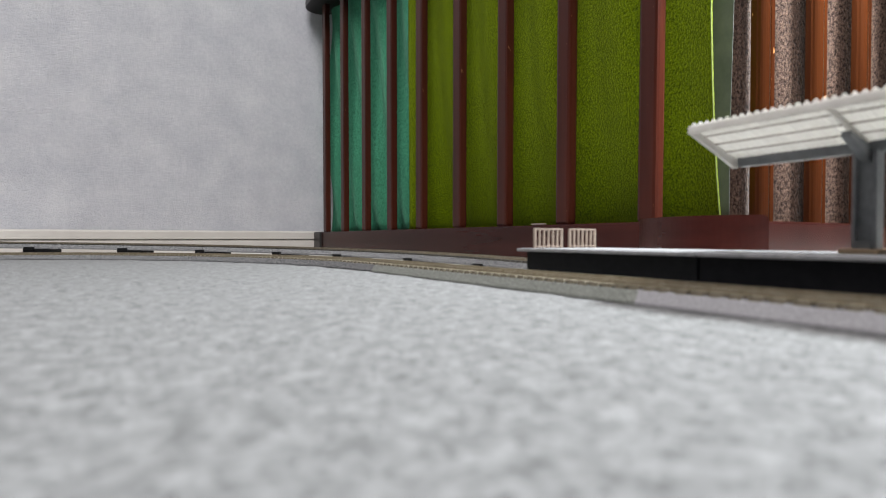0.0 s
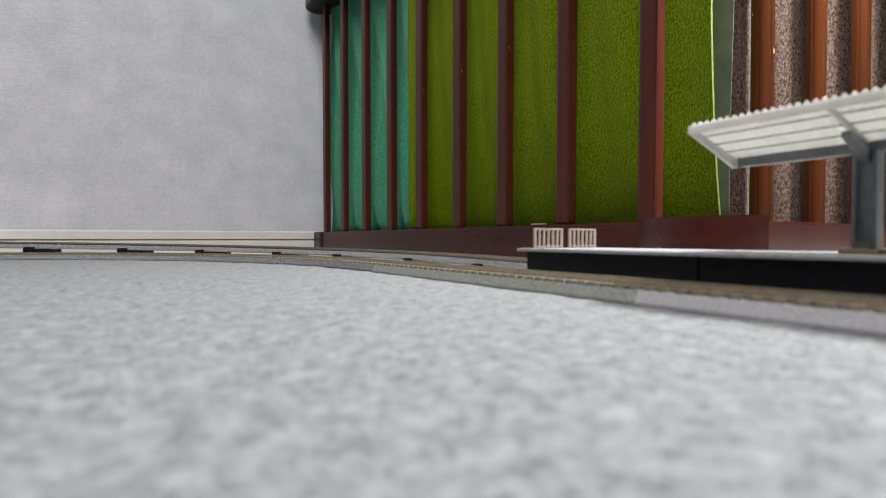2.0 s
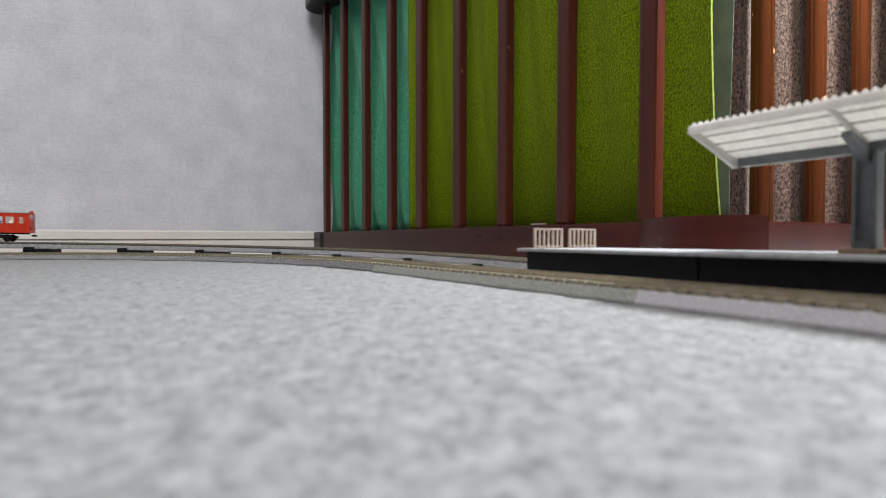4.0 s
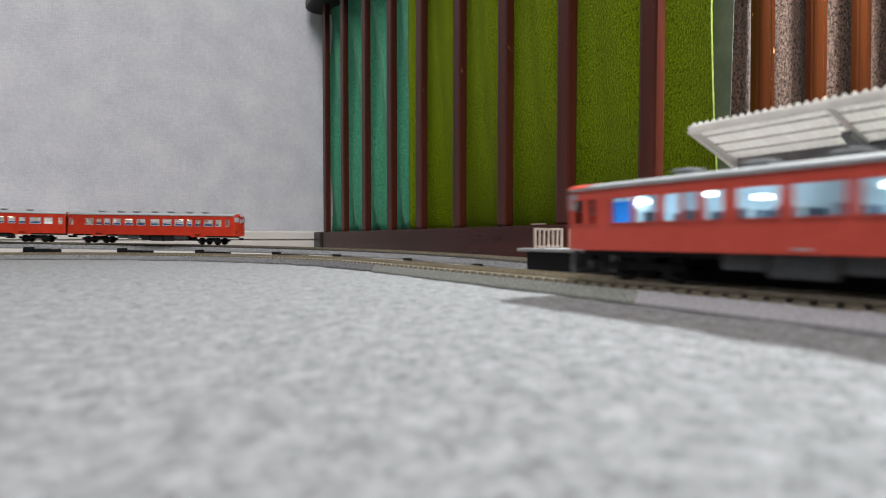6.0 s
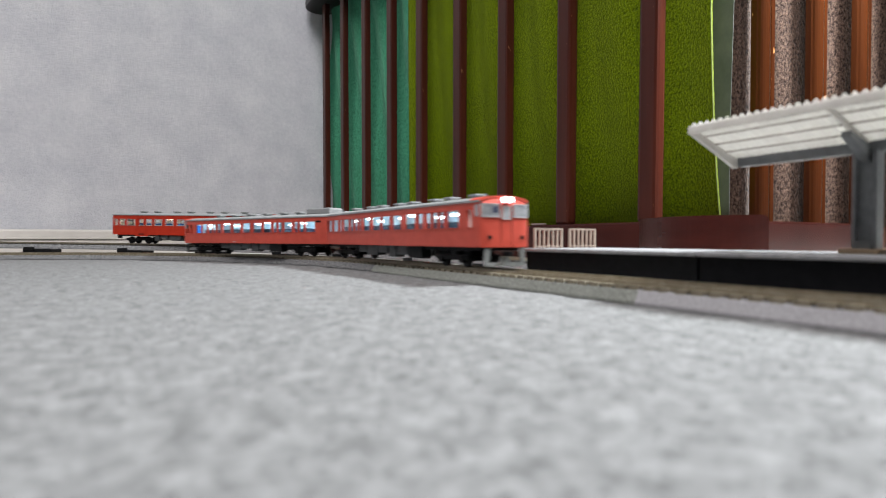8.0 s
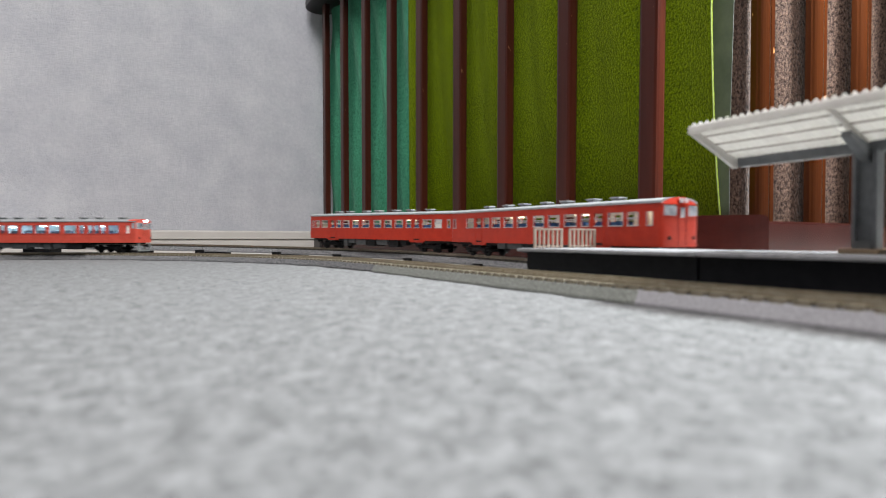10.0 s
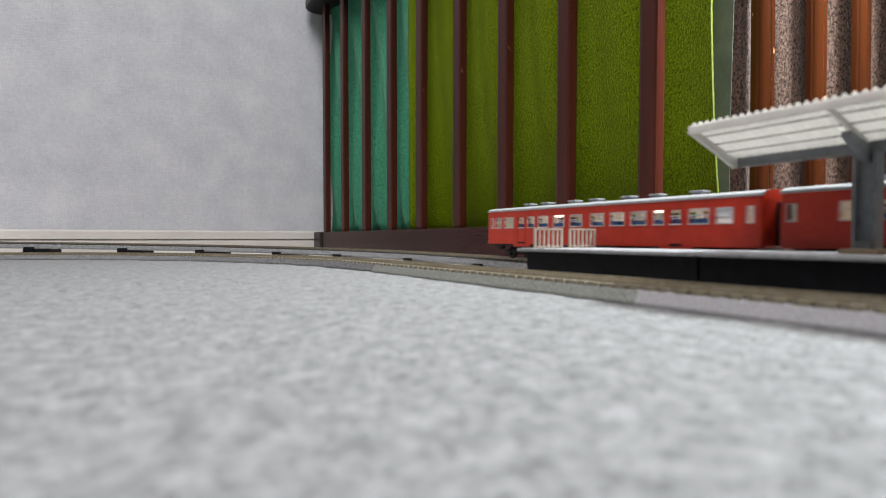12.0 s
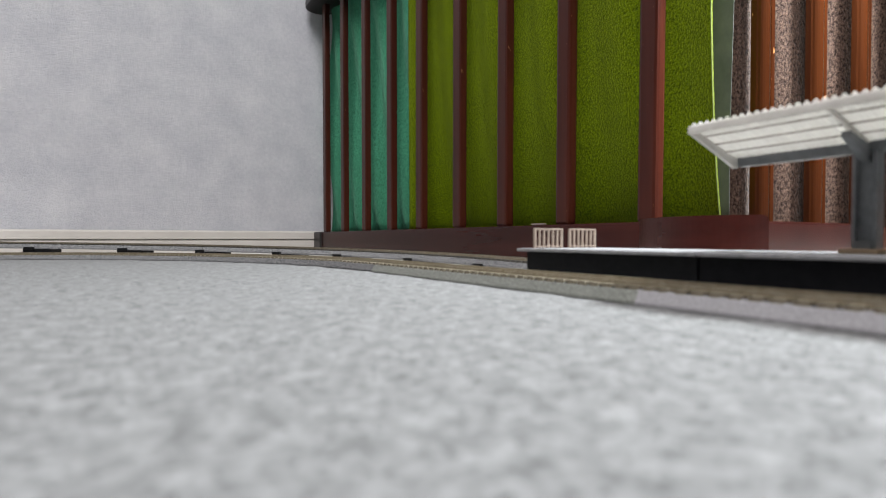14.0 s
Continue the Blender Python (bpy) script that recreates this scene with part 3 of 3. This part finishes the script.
            part("bracket", bm, STEEL, post)


canopy()

# ---- trains ----
LENGTH, GAP, WIDTH, BOGIE = 0.139, 0.004, 0.0195, 0.048


def car_side(bm, x, y0, y1, z0, z1, windows, wz0, wz1, doors):
    """A side wall 0.7 mm thick with real window openings; doors reach below the sill."""
    t = 0.0007 if x < 0 else -0.0007
    a, b = min(x, x + t), max(x, x + t)
    box(bm, a, b, y0, y1, z0, wz0)
    box(bm, a, b, y0, y1, wz1, z1)
    at = y0
    for u, v in windows:
        box(bm, a, b, at, u, wz0, wz1)
        at = v
    box(bm, a, b, at, y1, wz0, wz1)
    for u, v in doors:
        prism(bm, [(u - 0.0042, z0), (v + 0.0042, z0), (v + 0.0030, z0 - 0.0012), (u - 0.0030, z0 - 0.0012)], "x", a, b)


def ring_frame(bm, x, u, v, z0, z1, w, out):
    a, b = min(x, x + out), max(x, x + out)
    box(bm, a, b, u - w, v + w, z1, z1 + w), box(bm, a, b, u - w, v + w, z0 - w, z0)
    box(bm, a, b, u - w, u, z0, z1), box(bm, a, b, v, v + w, z0, z1)


def rail_car(label, red, gutter, windows, doors, lit, cab_end, big_unit, vents, headlamp=False):
    """One car: y is forward on the track, the origin on the rails at its middle."""
    car = thing("railcar", label, "model train car", "near red train" if lit else "far red train")
    h = WIDTH / 2
    sill, roof_top = 0.0071, gutter + 0.0019
    wz0, wz1 = (gutter - 0.0083, gutter - 0.0026) if lit else (gutter - 0.0081, gutter - 0.0034)
    y0, y1 = -LENGTH / 2 + 0.0012, LENGTH / 2 - 0.0012
    bm = bmesh.new()
    car_side(bm, -h, y0, y1, sill, gutter, windows, wz0, wz1, doors)
    car_side(bm, h, y0, y1, sill, gutter, windows, wz0, wz1, doors)
    part("body_shell", bm, red, car)
    part("body_floor", boxed(-h + 0.0008, h - 0.0008, y0, y1, sill, sill + 0.0008), UNDER, car)
    # roof: an arched shell
    bm = bmesh.new()
    arch = []
    for i in range(15):
        a = math.pi * i / 14
        arch.append((-math.cos(a) * h, gutter + (roof_top - gutter) * math.sin(a) ** 0.85))
    inner = [(x * 0.92, gutter - 0.0003 + (z - gutter) * 0.8) for x, z in arch[::-1]]
    prism(bm, arch + inner, "y", y0 - 0.0006, y1 + 0.0006)
    part("roof", bm, CAR_ROOF, car, "grey roof", smooth=False)
    for x in (-h, h):
        part("gutter_strip", boxed(x - 0.0003, x + 0.0003, y0 - 0.0006, y1 + 0.0006, gutter - 0.0003, gutter + 0.0003), CAR_ROOF, car)
    for y in vents:
        vent = part("roof_vent", boxed(-0.0017, 0.0017, y - 0.0016, y + 0.0016, roof_top - 0.0005, roof_top + 0.0008), CAR_ROOF, car)
        part("vent_cap", boxed(-0.0023, 0.0023, y - 0.0024, y + 0.0024, roof_top + 0.0007, roof_top + 0.0015, 0.0003), CAR_ROOF, vent)
    if big_unit:
        part("roof_cooler", boxed(-0.0050, 0.0050, big_unit - 0.0095, big_unit + 0.0095, roof_top - 0.0008, roof_top + 0.0030, 0.0009), CAR_ROOF, car, "large grey roof cooling unit")
    # windows on both sides
    for x, out in ((-h, -0.00022), (h, 0.00022)):
        for u, v in windows:
            bm = bmesh.new()
            ring_frame(bm, x, u, v, wz0, wz1, 0.00028 if lit else 0.00018, out)
            if v - u > 0.003 and not lit:
                mid = (wz0 + wz1) / 2 + 0.0003
                mid_bar = boxed(min(x, x - out), max(x, x - out), u, v, mid - 0.00022, mid + 0.00022)
            w = part("window", bm, red if lit or (u, v) in doors else SILVER, car)
            if not lit:
                if v - u > 0.003:
                    part("sash_bar", mid_bar, SILVER, w, "pale metal sash bar")
                part("window_sill", boxed(min(x, x + out * 1.3), max(x, x + out * 1.3), u - 0.0002, v + 0.0002, wz0 - 0.0003, wz0 + 0.00005), SILVER, w, "pale metal sill")
            part("pane", boxed(x - math.copysign(0.0005, x) - 0.00008, x - math.copysign(0.0005, x) + 0.00008, u, v, wz0, wz1), GLASS, w).visible_shadow = False
        for u, v in doors:
            bm = bmesh.new()
            ring_frame(bm, x, u - 0.0006, v + 0.0006, sill - 0.0006, wz1 + 0.0006, 0.00022, out * 0.8)
            part("door", bm, red, car)
            part("door_step", boxed(min(x, x + out), max(x, x + out), u - 0.0002, v + 0.0002, sill + 0.0003, sill + 0.0010), BLACK, car)
    # inside
    part("inner_floor", boxed(-h + 0.0008, h - 0.0008, y0, y1, sill + 0.0008, sill + 0.0014), CREAM, car)
    y = y0 + 0.020
    while y < y1 - 0.014:
        bm = bmesh.new()
        for sx in (-1, 1):
            cx = sx * 0.0052
            box(bm, cx - 0.0032, cx + 0.0032, y - 0.0005, y + 0.0005, sill + 0.0014, wz0 + (0.0022 if lit else 0.0017))
            box(bm, cx - 0.0032, cx + 0.0032, y - 0.0028, y + 0.0028, sill + 0.0014, (wz0 - 0.0026) if lit else wz0 + 0.0015)
        part("seats", bm, SEAT_PALE if lit else SEAT_BLUE, car)
        y += 0.0095
    if lit:
        part("inner_lining", boxed(h - 0.0016, h - 0.0010, y0 + 0.003, y1 - 0.003, sill + 0.0015, wz1 + 0.0016), PALE_LINING, car, "pale interior lining")
    else:
        bm = bmesh.new()
        car_side(bm, h - 0.0008, y0 + 0.002, y1 - 0.002, sill + 0.0015, gutter - 0.0004, windows, wz0, wz1, [])
        part("inner_lining", bm, CREAM, car, "cream interior lining with window openings")
    for end in (-1, 1):
        yp = (y1 - (0.0118 if 1 in cab_end else 0.0024)) if end > 0 else (y0 + (0.0118 if -1 in cab_end else 0.0024))
        part("end_partition", boxed(-h + 0.0009, h - 0.0017, yp - 0.0003, yp + 0.0003, sill + 0.0015, wz1 + 0.0016), PALE_LINING if lit else CREAM, car, "pale end partition")
    if lit:
        if 1 in cab_end:
            part("blue_panel", boxed(-h + 0.0016, -h + 0.0020, y1 - 0.0175, y1 - 0.0120, wz0, wz1 - 0.0008), BLUE_GLOW, car, "glowing blue panel behind a window")
            part("number_bar", boxed(-h - 0.0001, -h + 0.0001, y0 + 0.0045, y0 + 0.0090, gutter - 0.0032, gutter - 0.0022), BLACK, car)
            part("lettering_bar", boxed(-h - 0.0001, -h + 0.0001, 0.012, 0.015, sill + 0.0007, sill + 0.0011), SILVER, car)
    for end in cab_end if lit else ():
        bm = bmesh.new()
        ya, yb = (y1 - 0.0050, y1 + 0.0009) if end > 0 else (y0 - 0.0009, y0 + 0.0050)
        prism(bm, [(x * 1.004, z + 0.00012) for x, z in arch] + inner, "y", ya, yb)
        part("roof_front", bm, red, car, "red front of the roof")
    # far cars: lamps 2 and 5 show, the rest are hidden added fill
    n = 8
    for i in range(n):
        y = y0 + 0.005 + (y1 - y0 - 0.010) * (i + 0.5 + 0.22 * math.sin(i * 2.7 + gutter * 900 + len(windows))) / n
        low = -0.0007 * (i % 3) if lit else 0.0 if i in (2, 5) else 0.0010
        part("lamp", boxed(0.0002 if lit else -0.0035, 0.0026 if lit else -0.0005, y - (0.0010 if lit else 0.0036), y + (0.0010 if lit else 0.0036), wz1 - 0.0001 + low, wz1 + 0.0007 + low), LAMP_WHITE if lit else WARM_STRIP if i in (2, 5) else WARM_FILL, car, "interior lamp")
    # ends
    for end in (-1, 1):
        ye = (y0 if end < 0 else y1)
        front = end in cab_end
        bm = bmesh.new()
        n = 14
        lower, upper, top = [], [], []
        for i in range(n + 1):
            a = math.pi * i / n
            x = -math.cos(a) * h
            bulge = math.sin(a) ** 0.5 * (0.0018 if front else 0.0012)
            yy = ye + end * bulge
            zt = gutter + (roof_top - gutter) * math.sin(a) ** 0.85
            lower.append(bm.verts.new((x, yy, sill)))
            upper.append(bm.verts.new((x, yy - end * 0.0001, gutter - 0.0012)))
            top.append(bm.verts.new((x * 0.97, yy - end * (0.0012 if front else 0.0003), zt)))
        for k in range(n):
            bm.faces.new((lower[k], lower[k + 1], upper[k + 1], upper[k]))
            bm.faces.new((upper[k], upper[k + 1], top[k + 1], top[k]))
        bm.faces.new(lower), bm.faces.new(top)
        shell = part("end_wall", bm, red, car, smooth=False)
        yo = ye + end * (0.0019 if front else 0.0013)
        if front:
            def strip(xa, xb, za, zb, back, proud):
                """A thin plate that follows the rounded end."""
                bm = bmesh.new()
                rings = []
                for i in range(7):
                    x = xa + (xb - xa) * i / 6
                    curve = ye + end * (1 - (x / h) ** 2) ** 0.25 * 0.0018
                    rings.append([bm.verts.new(q) for q in ((x, curve - end * back, za), (x, curve + end * proud, za), (x, curve + end * proud, zb), (x, curve - end * back, zb))])
                for p, q in zip(rings, rings[1:]):
                    for i in range(4):
                        bm.faces.new((p[i], p[(i + 1) % 4], q[(i + 1) % 4], q[i]))
                bm.faces.new(rings[0][::-1]), bm.faces.new(rings[-1])
                return bm
            ca, cb = gutter - 0.0048, gutter - 0.0010
            for xa, xb in ((-0.0092, -0.0031), (0.0031, 0.0092), (-0.0013, 0.0013)):
                drop = 0.0 if abs(xa + xb) > 0.001 else 0.0007
                frame_mat = SILVER if lit else red
                part("cab_window", strip(xa, xb, ca - drop, cb - drop, 0.0004, 0.00014), CAB_GLASS, shell, "grey cab window")
                for q in ((xa - 0.0003, xa, ca - drop, cb - drop), (xb, xb + 0.0003, ca - drop, cb - drop), (xa - 0.0003, xb + 0.0003, cb - drop, cb - drop + 0.0003), (xa - 0.0003, xb + 0.0003, ca - drop - 0.0003, ca - drop)):
                    part("cab_window_frame", strip(*q, 0.0004, 0.00022), frame_mat, shell)
            for xa in (-0.0022, 0.0021):
                part("door_seam", strip(xa, xa + 0.00012, sill + 0.0004, ca + 0.002, 0.0003, 0.00008), UNDER, shell)
            if lit:
                part("destination_sign", strip(-0.0052, -0.0036, ca + 0.0012, cb - 0.0006, 0.0002, 0.0002), SIGN_BLUE, shell, "dark blue sign behind the cab window")
                for sx in (-1, 1):
                    ys = (ye, ye - end * 0.0022)
                    part("corner_window", boxed(min(sx * h, sx * (h + 0.0001)), max(sx * h, sx * (h + 0.0001)), min(ys), max(ys), ca, cb), CAB_GLASS, shell, "grey corner window")
            bm = bmesh.new()
            tube(bm, 0, yo - end * 0.0004, gutter + 0.0006, 0.0013, 0.0016, "y")
            for v in bm.verts:
                v.co.x *= 1.5
            part("headlight_box", bm, red, shell)
            bm = bmesh.new()
            for cx in (-0.0013, 0.0013):
                tube(bm, cx, yo + end * 0.0005, gutter + 0.0006, 0.0009, 0.0004, "y", 14)
            part("headlight", bm, HEADLIGHT if headlamp else SILVER, shell, "lit white headlight" if headlamp else "unlit headlight")
            for cx in (-0.0066, 0.0066):
                bm = bmesh.new()
                tube(bm, cx, yo - end * 0.0006, sill + 0.0032, 0.0007, 0.0012, "y", 10)
                part("tail_lamp", bm, UNDER, shell)
            if lit:
                bm = bmesh.new()
                ya, yb = min(yo - end * 0.0014, yo - end * 0.0006), max(yo - end * 0.0014, yo - end * 0.0006)
                box(bm, -0.0080, 0.0080, ya, yb, 0.0010, 0.0021)
                for sx in (-1, 1):
                    prism(bm, [(sx * 0.0084, 0.0021), (sx * 0.0066, 0.0021), (sx * 0.0060, 0.0068), (sx * 0.0078, 0.0068)], "y", ya, yb)
                box(bm, -0.0016, 0.0016, ya, yb, 0.0021, 0.0040)
                part("snow_plow", bm, PLOW, shell, "light grey snow plow")
        else:
            bm = boxed(-0.0036, 0.0036, min(yo, yo + end * 0.0018), max(yo, yo + end * 0.0018), sill + 0.0006, wz1 + 0.0012, 0.0003)
            part("gangway", bm, UNDER, shell, "dark gangway bellows")
        bm = boxed(-0.0011, 0.0011, min(yo - end * 0.001, yo + end * 0.0022), max(yo - end * 0.001, yo + end * 0.0022), 0.0042, 0.0058, 0.0003)
        part("coupler", bm, BLACK, car)
    # underfloor gear
    rng = random.Random(round(gutter * 1e6) + len(windows))
    y = -0.030
    while y < 0.028:
        w = rng.uniform(0.005, 0.011)
        for sx in (-1, 1):
            d = rng.uniform(0.0026, 0.0048)
            part("equipment_box", boxed(sx * 0.0066 - 0.0022, sx * 0.0066 + 0.0022, y, min(y + w, 0.031), sill - d, sill - 0.0001, 0.0003), UNDER if rng.random() < (0.35 if lit else 0.6) else PLOW_DARK, car)
        y += w + rng.uniform(0.0006, 0.002)
    part("underframe", boxed(-0.0075, 0.0075, y0 + 0.002, y1 - 0.002, sill - 0.0012, sill, 0.0002), UNDER, car)
    bogies = []
    for c in (-BOGIE, BOGIE):
        b = new("bogie")
        b.parent = car
        b.location = (0, c, 0)
        bm = bmesh.new()
        for sx in (-1, 1):
            box(bm, sx * 0.0064 - 0.0007, sx * 0.0064 + 0.0007, -0.0105, 0.0105, 0.0026, 0.0044, 0.0003)
            for yy in (-0.007, 0.007):
                box(bm, sx * 0.0066 - 0.0009, sx * 0.0066 + 0.0009, yy - 0.0014, yy + 0.0014, 0.0016, 0.0042, 0.0003)
        box(bm, -0.006, 0.006, -0.002, 0.002, 0.0026, 0.0056)
        part("bogie_frame", bm, BLACK, b)
        for yy in (-0.007, 0.007):
            bm = bmesh.new()
            for sx in (-1, 1):
                tube(bm, sx * 0.0046, yy, 0.0029, 0.0029, 0.0011, "x", 18)
            tube(bm, 0, yy, 0.0029, 0.0008, 0.0088, "x", 8)
            part("wheelset", bm, UNDER, b)
        bogies.append(b)
    return car, bogies


CAB_GLASS = speckled("grey_cab_glass", (0.16, 0.17, 0.19), (0.34, 0.35, 0.37), 260, 0.12, 0.0)
SIGN_BLUE = material("dark_blue_sign", (0.012, 0.02, 0.07), 0.4)
PLOW_DARK = speckled("mid_grey_underframe", (0.022, 0.024, 0.026), (0.05, 0.054, 0.058), 400, 0.6, 0.1, 0.0002)


def spans(*pairs):
    """Stretches along the car in millimetres from its middle, y forward."""
    return sorted((u / 1000, v / 1000) for u, v in pairs)


MIDDLE = ((33.2, 37.8), (24.0, 30.4), (14.0, 20.6), (3.7, 10.4), (-8.0, -1.2), (-17.9, -11.3), (-27.9, -21.0), (-35.0, -31.0))
FAR_DOORS = spans((40.2, 44.6), (-42.0, -37.8))
FAR_LEAD = sorted(spans((64.6, 66.8), (47.2, 53.6), (-52.0, -45.2), (-59.0, -54.4), (-65.2, -63.0), *MIDDLE) + FAR_DOORS)
FAR_TAIL = sorted(spans((64.4, 66.2), (57.6, 62.2), (48.2, 55.0), (-52.0, -45.0), (-60.0, -54.6), (-66.6, -64.5), *MIDDLE) + FAR_DOORS)
NEAR_A = spans((63.9, 67.1), (59.9, 62.1), (49.2, 55.0), (42.5, 48.4), (36.8, 41.0), (33.0, 36.3), (27.5, 31.5), (17.0, 25.0), (6.8, 15.0), (-2.7, 5.0), (-13.4, -5.2), (-22.5, -15.0),
               (-27.2, -24.0), (-32.0, -28.4), (-40.5, -33.2), (-45.3, -42.4), (-50.5, -46.5), (-59.5, -51.5))
NEAR_B = spans((60.8, 67.6), (52.0, 59.3), (47.2, 50.8), (38.3, 46.0), (32.7, 37.3), (27.7, 31.9), (23.5, 26.8), (14.0, 22.0), (3.5, 12.0), (-5.5, 2.5), (-15.5, -7.5), (-27.0, -18.5),
               (-32.5, -29.0), (-38.5, -35.0), (-43.3, -39.5), (-47.5, -44.3), (-57.0, -49.3), (-64.5, -62.0))
VENTS = [-0.050, -0.036, -0.022, -0.006, 0.010, 0.026, 0.042]
TAIL_VENTS = [-0.054, -0.0375, -0.026, -0.008, 0.004, 0.0215, 0.033, 0.051]
FAR_LEAD_VENTS = [-0.041, -0.028, -0.012, 0.001, 0.017, 0.030, 0.0465]
FAR_TAIL_VENTS = [-0.042, -0.025, -0.012, 0.005, 0.0175, 0.035, 0.0475]

near_lead = rail_car("vermilion model diesel railcar with brightly lit windows", CAR_RED, 0.0218, NEAR_A, [], True, (1,), -0.056, VENTS[1:])
near_tail = rail_car("vermilion model diesel railcar with lit headlight and cab", CAR_RED, 0.0218, NEAR_B, [], True, (-1,), 0, TAIL_VENTS, True)
far_lead = rail_car("deep vermilion model railcar with dim warm windows and cab", CAR_RED_DARK, 0.0229, FAR_LEAD, FAR_DOORS, False, (-1,), 0, FAR_LEAD_VENTS)
far_tail = rail_car("deep vermilion model railcar with dim warm silver-framed windows", CAR_RED_DARK, 0.0229, FAR_TAIL, FAR_DOORS, False, (), 0, FAR_TAIL_VENTS)


part("frosted_pane", boxed(-0.0092, -0.0090, -0.0600, -0.0546, 0.0148, 0.0195), FROST, far_tail[0], "white frosted window pane")
part("frosted_pane", boxed(-0.0092, -0.0090, -0.0645, -0.0620, 0.0135, 0.0192), FROST, near_tail[0], "white frosted cab door pane")


def ride(made, middle, far):
    """Rows of a car and of its two bogies: the car's middle runs at middle(t)."""
    car, bogies = made
    rows, turns = [], [[], []]
    for i in range(57):
        t = i * 0.25
        s = middle(t)
        a, ha = track_point(s + BOGIE, far)
        b, hb = track_point(s - BOGIE, far)
        d = a - b
        yaw = math.degrees(math.atan2(-d.x, d.y))
        pitch = math.degrees(math.atan2(d.z, math.hypot(d.x, d.y)))
        m = (a + b) / 2
        rows.append((t, pose(m.x, m.y, m.z + RAIL_TOP, pitch, 0, yaw)))
        for k, (sign, hh) in enumerate(((-1, hb), (1, ha))):
            turn = (hh - yaw + 180) % 360 - 180
            turns[k].append((t, pose(0, sign * BOGIE, 0, 0, 0, turn)))
    walk(car, rows)
    for k in (0, 1):
        walk(bogies[k], turns[k])


def near_run(t):
    return 0.00418 + 0.16099 * (t - 7) + 0.001876 * (t - 7) ** 2 - 0.000361 * (t - 7) ** 3


def far_run(t):
    return 0.09597 - 0.09052 * (t - 9) + 0.000023 * (t - 9) ** 2 + 0.000116 * (t - 9) ** 3


def motions():
    step = LENGTH + GAP
    ride(near_lead, lambda t: near_run(t), False)
    ride(near_tail, lambda t: near_run(t) - step, False)
    ride(far_lead, lambda t: far_run(t), True)
    ride(far_tail, lambda t: far_run(t) + step, True)


motions()
